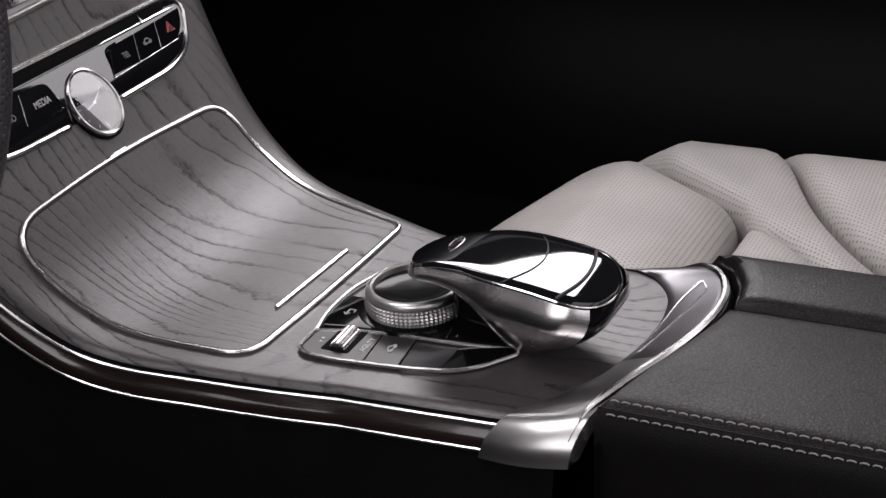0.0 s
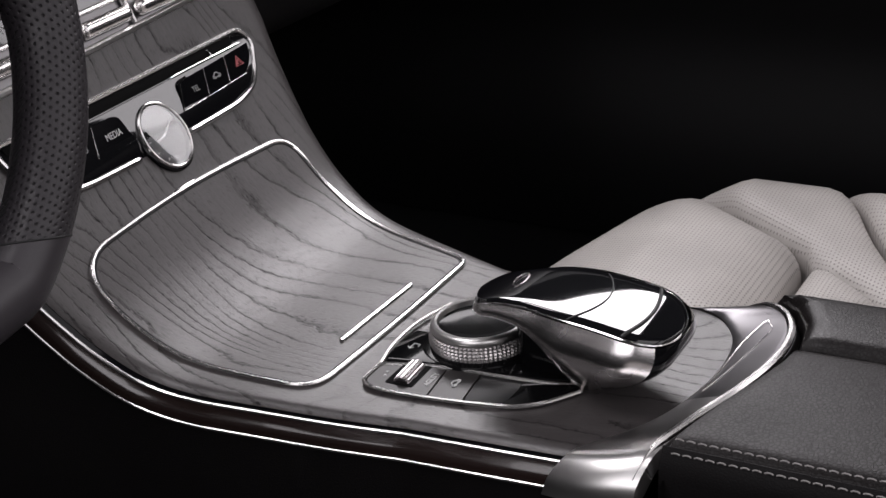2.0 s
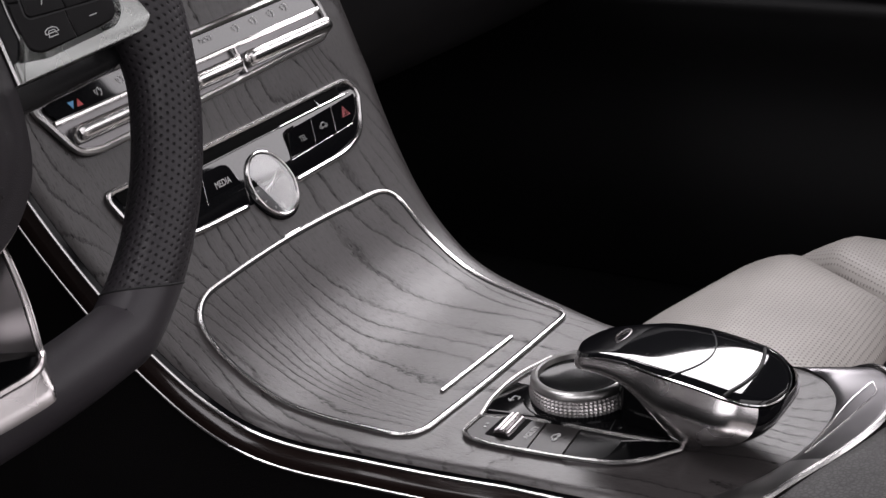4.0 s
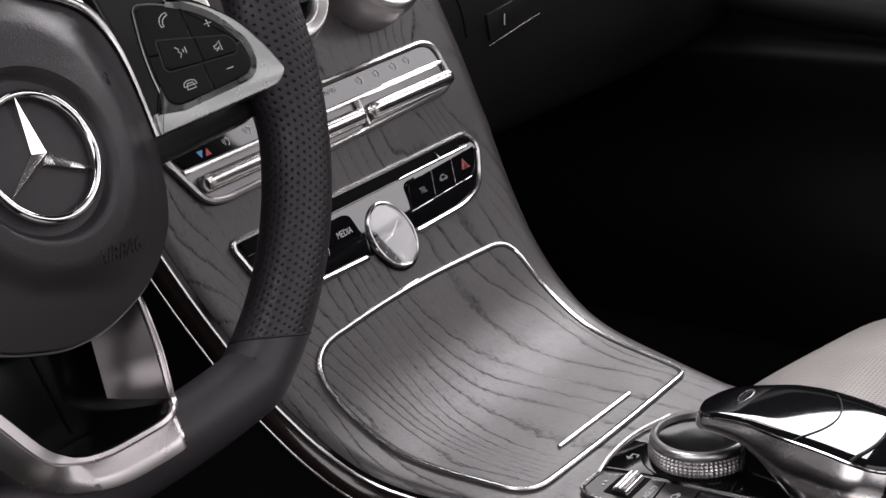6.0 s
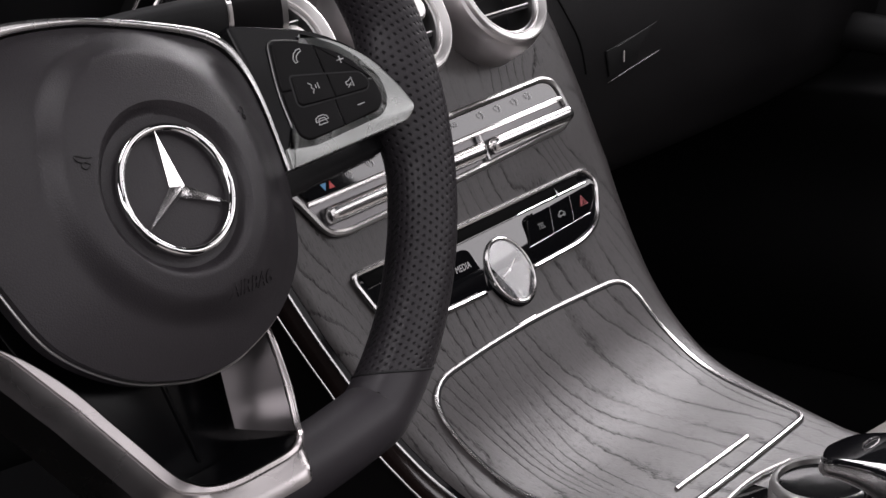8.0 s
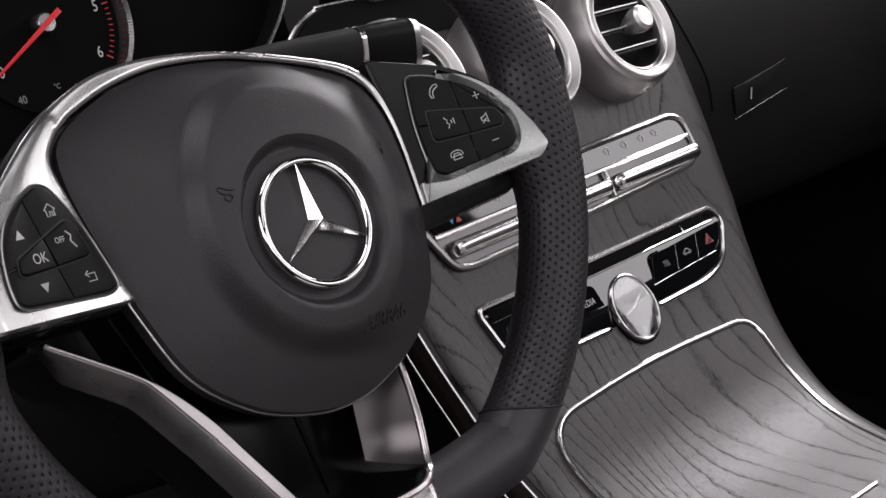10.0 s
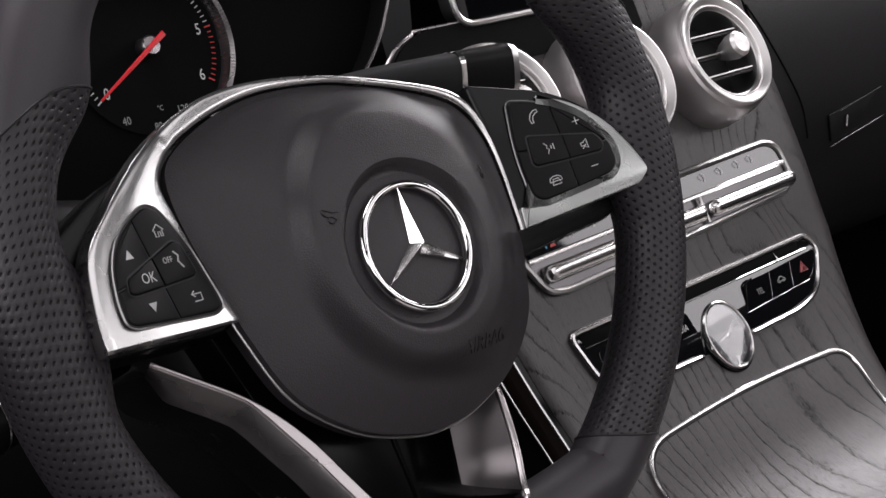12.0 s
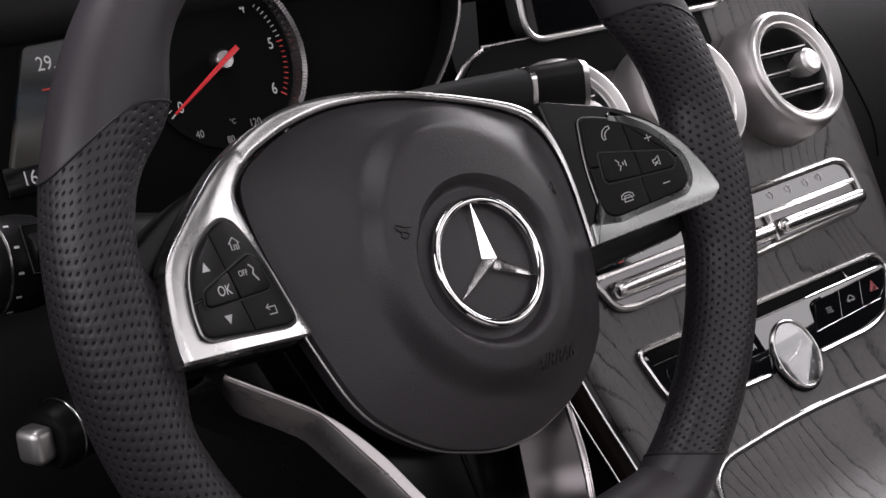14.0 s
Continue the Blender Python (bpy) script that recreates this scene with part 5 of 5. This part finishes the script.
        p("key_well", plate(inset(keys, -0.0006), fn, 0.0002, 0.0024 if mir < 0 else 0.0014, 0.0003), BLACK, bez)
        lip = [fn(q[0], q[1], 0.0024 if mir < 0 else 0.0015) for q in densify(inset(keys, -0.0008), 0.003)]
        p("key_surround", tube(lip, 0.0004, 6, True), SATIN, bez, "fine bright line round the keys")
        cm = (.1135, .0230)
        for up in (-1, 1):
            half_poly = clip(keys, row_a, row_b, (cm[0], cm[1] + up * .1))
            for side in (-1, 1):
                q = inset(clip(half_poly, split_a, split_b, (cm[0] + side * .1, cm[1])), 0.00030)
                p("key", plate(q, fn, 0.001, 0.0030, 0.0010, 3), BUTTON, bez)
        p("mid_well", plate(inset(midbox, -0.0006), fn, 0.001, 0.00308, 0.0001), BLACK, bez)
        for side in (-1, 1):
            q = inset(clip(midbox, split_a, split_b, (cm[0] + side * .1, cm[1])), 0.0002)
            p("key", plate(q, fn, 0.002, 0.0042, 0.0009, 3), BUTTON, bez)
        icons = {1: (("phone", .1040, .0420, .0032), ("+", .1235, .0338, .0032), ("voice", .1050, .0255, .0044), ("mute", .1228, .0218, .0044), ("hang", .1030, .0098, .0032), ("-", .1245, .0105, .0032)),
                 -1: (("home", .1085, .0372, .0032), ("up", .1270, .0305, .0032), ("OFF", .1070, .0240, .0044), ("OK", .1222, .0200, .0044), ("back", .1012, .0085, .0032), ("down", .1240, .0092, .0032))}[mir]
        for what, cx, cz, lift in icons:
            g = lambda a, b, h=0.0, cx=cx, cz=cz, lift=lift, mir=mir: Vector((mir * cx + a, pod_y(cx + a * mir) - lift - h, cz + b))
            if what in ("OK", "OFF"):
                p("lettering", letters(what, .0058 if what == "OK" else .0034, g if what == "OK" else (lambda a, b, h, g=g: g(a - .003, b + .001, h)), 0.0001, 0.85), ICON, bez)
                if what == "OFF":
                    p("key_mark", tube([g(a, b) for a, b in ((.001, .004), (.003, .002), (.002, 0), (.004, -.003))], 0.00035, 5), ICON, bez)
                continue
            if what in ("up", "down"):
                k = 1 if what == "up" else -1
                p("key_mark", plate([(-.0021, -.0017 * k), (.0021, -.0017 * k), (0, .0020 * k)], g, 0.0, 0.0001, 0.00005), ICON, bez)
                continue
            strokes = {"phone": [((-.0026, -.0036), (-.0030, -.0010), (-.0016, .0018), (.0008, .0034), (.0030, .0036), (.0032, .0020), (.0016, .0016), (-.0004, .0002), (-.0012, -.0018), (-.0010, -.0034), (-.0026, -.0036))],
                       "hang": [((-.0040, -.0004), (-.0034, .0016), (-.0014, .0026), (.0014, .0026), (.0034, .0016), (.0040, -.0004), (.0024, -.0006), (.0016, .0010), (-.0016, .0010), (-.0024, -.0006), (-.0040, -.0004)), ((-.0028, -.0024), (.0028, -.0024), (.0020, -.0004), (-.0020, -.0004), (-.0028, -.0024))],
                       "+": [((-.0022, 0), (.0022, 0)), ((0, -.0022), (0, .0022))], "-": [((-.0022, 0), (.0022, 0))],
                       "voice": [((-.003, .0034), (-.0012, .0014), (-.002, .0), (-.0006, -.001), (-.002, -.0034)), ((.001, .001), (.001, -.001)), ((.0026, .0018), (.0026, -.0018))],
                       "mute": [((-.0026, .001), (-.001, .001), (.0014, .0028), (.0014, -.0028), (-.001, -.001), (-.0026, -.001), (-.0026, .001)), ((-.0022, -.0026), (.0004, -.0004))],
                       "home": [((-.0034, .0002), (0, .0032), (.0034, .0002)), ((-.0024, .0004), (-.0024, -.0028), (-.0004, -.0028), (-.0004, -.0006), (.0010, -.0006), (.0010, -.0028), (.0024, -.0028), (.0024, .0004))],
                       "back": [((-.001, .0032), (-.003, .0018), (-.001, .0004)), ((-.003, .0018), (.003, .0018), (.003, -.0018), (-.002, -.0018))]}[what]
            for st in strokes:
                p("key_mark", tube([g(a * .82, b * .82) for a, b in st], 0.00026, 5), ICON, bez)
        # dark spoke body behind the bezel
        body = round_poly([(.060, .0640), (.095, .0600), (.120, .050), (.158, .025), (.166, .000), (.150, -.014), (.060, -.020)] if mir > 0 else [(.050, .076), (.085, .073), (.118, .062), (.150, .042), (.164, .010), (.158, -.003), (.078, -.008)], .012, 4)
        p("spoke_body", plate(body, lambda x, z, h, mir=mir: Vector((mir * x, 0.030 + 0.004 - h, z)), -0.016, 0.006, 0.004), SPOKE_DARK, None)

    # lower spoke: a deep U of satin metal
    path = smooth_curve([(-.1174, .036, -.0080), (-.1144, .036, -.0104), (-.1029, .034, -.0198), (-.0874, .031, -.0330), (-.0764, .0293, -.0452), (-.0662, .0275, -.0605), (-.0585, .0255, -.0765), (-.0512, .0235, -.0918), (-.0432, .0220, -.1075), (-.0365, .0215, -.1146), (-.0290, .0210, -.1190), (-.0167, .0203, -.1214),
                         (-.0007, .0192, -.1216), (.0136, .0186, -.1210), (.0216, .0200, -.1178), (.0252, .0235, -.1125), (.0312, .026, -.0949), (.0350, .029, -.0806), (.0370, .031, -.0683), (.0385, .033, -.050)], 7)
    m = len(path)

    def uwall(i, j):
        a, b = path[max(0, i - 1)], path[min(m - 1, i + 1)]
        t = Vector((b[0] - a[0], b[2] - a[2])).normalized()
        nn = Vector((t.y, -t.x))
        x, y0, z = path[i]
        left, right = 1 - smoothstep(-0.042, -0.030, x), smoothstep(0.014, 0.0235, x)
        bottom = (1 - left) * (1 - right)
        tip = 1 - smoothstep(-0.118, -0.106, x)
        lip = max(0.0011, 0.0022 * bottom + 0.0044 * left * smoothstep(-0.094, -0.066, x) + 0.0016 * right)
        dirn = (nn * (1 - bottom) + Vector((0.12, -1)) * bottom).normalized()
        face = 0.0125 * bottom + 0.0086 * left * (1 - 0.7 * tip) + 0.0014 * right
        drop = -0.0028 * bottom + 0.0085 * left * (1 - 0.4 * tip) + 0.004 * right
        slope = 0.25 * lip * left - 0.0001
        deep = 0.045
        prof = [(0.0012, y0 + deep), (0.0002, y0 + 0.5 * deep), (-0.0002, y0 + 0.0014), (0.0, y0 + 0.0006), (0.0004, y0), (lip * 0.5, y0 + slope * 0.5), (lip, y0 + slope), (lip + 0.0007, y0 + slope + 0.0007 * (1 - bottom) + 0.0004 * bottom)]
        if j < 8:
            d, y = prof[j]
            q = Vector((x, z)) + nn * d
        else:
            k = (j - 8) / 4
            base = Vector((x, z)) + nn * (lip + 0.0007)
            if j == 13:
                q, y = base + dirn * (face - 0.001), y0 + deep
            else:
                q = base + dirn * (face * k + 0.0006)
                y = y0 + slope + drop * k ** (1.0 if bottom > 0.5 else 1.3) + (0.0012 * bottom if k == 1 else 0)
        return Vector((q.x, y, q.y))
    p("lower_spoke", grid(uwall, m, 14), SATIN_WARM, None, "deep satin silver lower spoke", sharp=24)

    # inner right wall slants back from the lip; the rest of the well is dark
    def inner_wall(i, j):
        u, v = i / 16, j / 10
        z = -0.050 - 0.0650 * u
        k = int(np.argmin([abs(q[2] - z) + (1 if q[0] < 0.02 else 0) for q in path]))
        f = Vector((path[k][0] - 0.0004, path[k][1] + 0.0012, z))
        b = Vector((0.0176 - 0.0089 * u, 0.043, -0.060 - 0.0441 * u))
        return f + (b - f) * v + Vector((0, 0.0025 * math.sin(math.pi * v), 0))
    # darker copy of the spoke's silver, for the shade inside the U
    p("spoke_inner_wall", grid(inner_wall, 17, 11), SPOKE_SHADED, None, "slanting satin silver inner wall, darkened for shade")

    def well(i, j):
        q = path[i]
        v = j / 3
        x, z = q[0] * (1 - 0.10 * v), q[2] + 0.006 * v
        return Vector((x + 0.0006 * (1 if q[0] < 0 else -1), q[1] + 0.0014 + 0.045 * v, z + 0.0006))
    stop = next(i for i in range(m) if path[i][0] > 0.0225)
    p("spoke_well", grid(well, stop, 4), PIANO_SOFT, None, "dark inner walls of the lower spoke")
    hub = round_poly([(-.085, .03), (.085, .03), (.060, -.060), (.036, -.118), (-.036, -.118), (-.060, -.060)], .012, 4)
    p("hub_shell", plate(hub, lambda x, z, h: Vector((x, 0.064 - h, z)), -0.02, 0.004, 0.003), PIANO_SOFT, None, "gloss black hub shell")
    p("hub_rib", tube([(-.006, .0585, -.060), (-.004, .0585, -.112)], 0.0006, 6), SPOKE_DARK, None)


def column():
    c = thing("steering_column", WHEEL @ pose(0, 0.12, 0), "matt black steering column shroud with stalks", "steering column")

    def p(name, bm, material, parent=None, label=""):
        bmesh.ops.transform(bm, matrix=WHEEL, verts=bm.verts)
        return part(name, bm, material, parent or c, label)
    ring = round_poly([(-.062, .055), (.062, .055), (.072, -.03), (.045, -.085), (-.045, -.085), (-.072, -.03)], .03, 6)
    p("shroud", plate(ring, lambda x, z, h: Vector((x, 0.24 - h, z)), -0.05, 0.150, 0.012, 3), SHADED_TRIM, None)


def stalks():
    # gear stalk on the right
    g = thing("gear_stalk", pose(.14, .13, .74), "black column gear stalk with a silver ring", "stalk")
    path = smooth_curve([(.055, .150, .741), (.098, .140, .7415), (.148, .131, .7390), (.188, .127, .7355)], 6)
    def st(i, j, i0, i1, kx):
        k = i0 + (i1 - i0) * i / 8
        a = np.array(path)
        pt = Vector([np.interp(k, range(len(a)), a[:, q]) for q in range(3)])
        u = k / (len(a) - 1)
        b = 2 * math.pi * j / 20
        e = lambda v: math.copysign(abs(v) ** 0.62, v)
        return pt + Vector((0, 0.0085 * e(math.cos(b)) * kx, (0.0045 + 0.0105 * u) * e(math.sin(b)) * kx))
    n = len(path) - 1
    part("lever", grid(lambda i, j: st(i, j, 0, n * .66, 1), 9, 20, False, True), BLACK, g)
    part("ring", grid(lambda i, j: st(i, j, n * .66, n * .685, 1.03), 9, 20, False, True), CHROME, g, "thin silver ring")
    part("grip", grid(lambda i, j: st(i, j, n * .685, n * .96, 1), 9, 20, False, True), BUTTON, g)
    bm = grid(lambda i, j: st(i, j, n * .96, n, 1.02 - 0.012 * i), 9, 20, False, True)
    bm.verts.ensure_lookup_table()
    bm.faces.new([bm.verts[8 * 20 + j] for j in range(20)])
    part("end_cap", bm, SATIN, g, "satin end cap")
    # wiper and lamp stalk on the left
    s = thing("wiper_stalk", pose(-.16, .11, .73), "black wiper stalk with a marked rotary collar", "stalk")
    ax = Vector((-1, -0.12, 0.12)).normalized()
    m = Matrix.Translation((-.087, .118, .7115)) @ ax.to_track_quat("Z", "Y").to_matrix().to_4x4()
    part("arm", lathe([(.009, -.03), (.0145, .02), (.0165, .045), (.0165, .062)], m, 32), BUTTON, s)
    part("collar", lathe([(.0165, .0660), (.0190, .0675), (.0200, .0735), (.0200, .0930), (.0185, .0950)], m, 40), BUTTON, s, "marked rotary collar")
    part("line", lathe([(.0203, .0885), (.0205, .0891), (.0203, .0897)], m, 40), SATIN, s)
    # thumb wheel in a window on the side towards the driver
    side = (m.to_3x3().inverted() @ Vector((-.35, -.55, .30)))
    turn = math.degrees(math.atan2(side.y, side.x))
    wm_ = m @ pose(0, 0, .0750, 0, 0, turn)
    part("wheel_window", box(wm_ @ pose(.0192, 0, 0), .0030, .0200, .0120, .001, 2), DEEP_BLACK, s)
    wheel = lathe([(.0001, -.0044), (.0066, -.0044), (.0074, -.0036), (.0074, .0036), (.0066, .0044), (.0001, .0044)], wm_ @ pose(.0165, 0, 0), 24)
    part("thumb_wheel", wheel, BUTTON, s, "small black thumb wheel")
    part("window_line", tube([wm_ @ Vector(q) for q in ((.0207, -.0104, -.0064), (.0207, .0104, -.0064), (.0207, .0104, .0064), (.0207, -.0104, .0064))], 0.0003, 6, True), BLACK, s)
    part("tip", lathe([(.0180, .0955), (.0178, .112), (.014, .122), (.0001, .123)], m, 32), BUTTON, s)
    for k in range(12):
        a = radians(30 * k)
        part("step_mark", box(m @ pose(.0201 * math.cos(a), .0201 * math.sin(a), .0852, 0, 0, math.degrees(a)), 0.0004, 0.0010, 0.0022, 0), ICON, s)
    t = thing("cruise_stalk", pose(-.16, .09, .655), "short black stalk with a silver square end", "stalk")
    ax = Vector((-1, -0.25, -0.03)).normalized()
    m = Matrix.Translation((-.119, .098, .654)) @ ax.to_track_quat("Z", "Y").to_matrix().to_4x4()
    part("arm", lathe([(.008, -.03), (.011, .01), (.0135, .035), (.0145, .050), (.0125, .0535), (.0001, .0540)], m, 32), BUTTON, t)
    part("line", lathe([(.0146, .0445), (.0148, .0450), (.0146, .0455)], m, 32), SATIN, t)
    part("end_button", box(m @ pose(0, 0, .0585), .0138, .0152, .0110, .0035, 4), SATIN_SOFT, t, "satin silver end button")


def cluster():
    m = pose(0, .250, .762, 73, 0, 0)
    c = thing("instrument_cluster", m, "dark instrument cluster with silver-ringed rev counter", "instrument cluster", kind="")
    v = lambda x, y, h=0.0: m @ Vector((x, y, h))
    part("backing", plate(round_poly([(-.21, -.075), (.20, -.075), (.20, .085), (-.21, .085)], .03, 5), v, -0.02, -0.004, 0.002), DEEP_BLACK, c)
    cx, cy, R = 0.0335, 0.003, 0.0480
    mm = m @ pose(cx, cy, 0)
    dial = part("rev_counter", lathe([(0.0001, -.002), (R, -.002)], mm, 48), DEEP_BLACK, c, "black dial face")
    def ring(i, j):
        a = radians(-62 + 180 * i / 179)
        r = R + (.0, .0020, .0042, .0052)[j] + (.0003 if i % 2 else 0) * (j in (1, 2))
        return mm @ Vector((r * math.cos(a), r * math.sin(a), (-.002, .005, .0065, -.002)[j]))
    bm = grid(ring, 180, 4)
    part("bezel", bm, SATIN_DARK, c, "ridged satin bezel", sharp=12)
    at = lambda r, deg: (r * math.sin(radians(deg)), r * math.cos(radians(deg)))
    # rev scale from 0 at lower left to 6 at the right
    for i in range(61):
        deg = -124 + i * 4.12
        x, y = at(R - .0048, deg)
        big = i % 10 == 0
        part("scale_mark", box(mm @ pose(x, y, -.0016, 0, 0, -deg), 0.0005 if not big else .0008, 0.0026 if not big else .0040, .0003, 0), RED if i >= 50 else ICON, dial)
    for k, text in enumerate("0123456"):
        x, y = at(R - .0112, -124 + 41.2 * k)
        part("numeral", letters(text, .0092, lambda a, b, h, x=x, y=y: mm @ Vector((x + a, y + b, -.0017 + h)), 0.0001, 0.8), ICON, dial)
    for text, x, y, k in (("40", -.0235, -.0368, .0062), ("80", -.0053, -.0430, .0058), ("120", .0126, -.0364, .0062), ("°C", -.0012, -.0335, .0042), ("x1000/min", .0040, .0300, .0046)):
        part("lettering", letters(text, k, lambda a, b, h, x=x, y=y: mm @ Vector((x + a, y + b, -.0017 + h)), 0.0001, 0.85), ICON_DIM, dial)
    ndl = part("needle", plate([(-.0016, -.010), (.0016, -.010), (.0006, .0465), (-.0006, .0465)], lambda x, y, h: mm @ pose(0, 0, 0.0070, 0, 0, 121.5) @ Vector((x, y, h)), 0, .0012, .0003), NEEDLE, c, "red needle")
    part("needle_hub", lathe([(0.0001, .0068), (.0048, .0066), (.0060, .0050), (.0060, -.002)], mm, 32), SATIN_DARK, c)
    # middle display
    part("centre_display", plate(round_poly([(-.100, -.0315), (-.030, -.0315), (-.030, .030), (-.0755, .0285)], .003, 3), v, -.004, -.001, .0006), DISPLAY, c, "lit colour display")
    part("display_footer", plate([(-.104, -.045), (-.04, -.045), (-.04, -.030), (-.104, -.030)], v, -.004, -.0012, .0004), PIANO_SOFT, c)
    for text, x, y in (("29.", -.066, .018), ("16.0", -.088, -.0375)):
        part("lettering", letters(text, .0105, lambda a, b, h, x=x, y=y: v(x + a, y + b, -.0008 + h), 0.0001, 0.85), ICON, c)
    part("red_bar", box(m @ pose(-.064, .005, -.0008), .016, .0009, .0003, 0), RED, c)
    hood = smooth_curve([(-.225, -.08), (-.225, .04), (-.18, .095), (0, .11), (.155, .104), (.195, .066), (.2015, .034), (.1950, .0085), (.1868, -.0065), (.1745, -.023), (.1575, -.039), (.130, -.060)], 7)
    part("hood", grid(lambda i, j: v(hood[i][0] * (1.05 - .010 * j), hood[i][1] * (1.05 - .010 * j), -.03 + .010 * j), len(hood), 6), DEEP_BLACK, c, "black hood round the dials")
    part("hood_edge", tube([v(q[0], q[1], .020) for q in hood], 0.0012, 8), SATIN_DARK, c, "thin satin hood edge")


PIANO_SOFT = mat("dark_gloss_plastic", (0.004, 0.004, 0.0048), 0.18, spec=0.18)
SPOKE_DARK = mat("dark_spoke_plastic", (0.007, 0.0070, 0.0078), 0.24, spec=0.22)
SATIN_WARM = brushed("satin_warm_silver", (0.58, 0.545, 0.545), 0.27)
ICON_DARK = mat("blind_embossing", (0.010, 0.009, 0.0095), 0.38)
STAR_METAL = brushed("emblem_chrome", (0.88, 0.87, 0.87), 0.15)
KEY_GLOSS = mat("gloss_black_key", (0.005, 0.005, 0.006), 0.08, spec=0.22)
# the inner wall's shade, put into a darkened silver
SPOKE_SHADED = brushed("shaded_spoke_satin", (0.12, 0.110, 0.113), 0.30)
NEEDLE = mat("needle_red", (0.75, 0.02, 0.03), 0.4)
DISPLAY = mat("colour_display", (0.022, 0.024, 0.026), 0.25)
dn = Nodes(DISPLAY)
dz = dn.add("ShaderNodeSeparateXYZ")
dn.link(dn.obj(), dz.inputs[0])
dn.put(color=dn.ramp(dn.math("MULTIPLY", dn.math("SUBTRACT", dz.outputs[2], .732), 17.0), (0.0, (0.055, 0.052, 0.046)), (0.28, (0.045, 0.043, 0.038)), (0.40, (0.006, 0.008, 0.010)), (0.52, (0.010, 0.018, 0.026)), (0.66, (0.008, 0.009, 0.010)), (0.80, (0.020, 0.020, 0.021))))

shell()
passenger_door()
dashboard()
console()
clock()
radio_panel()
climate_panel()
for vx in (-.107, 0.0, .107):
    vent(vx)
screen()
deck_keys()
knob()
palm_rest()
bracket()
armrest()
seat()
steering_wheel()
column()
stalks()
cluster()
driver_seat()
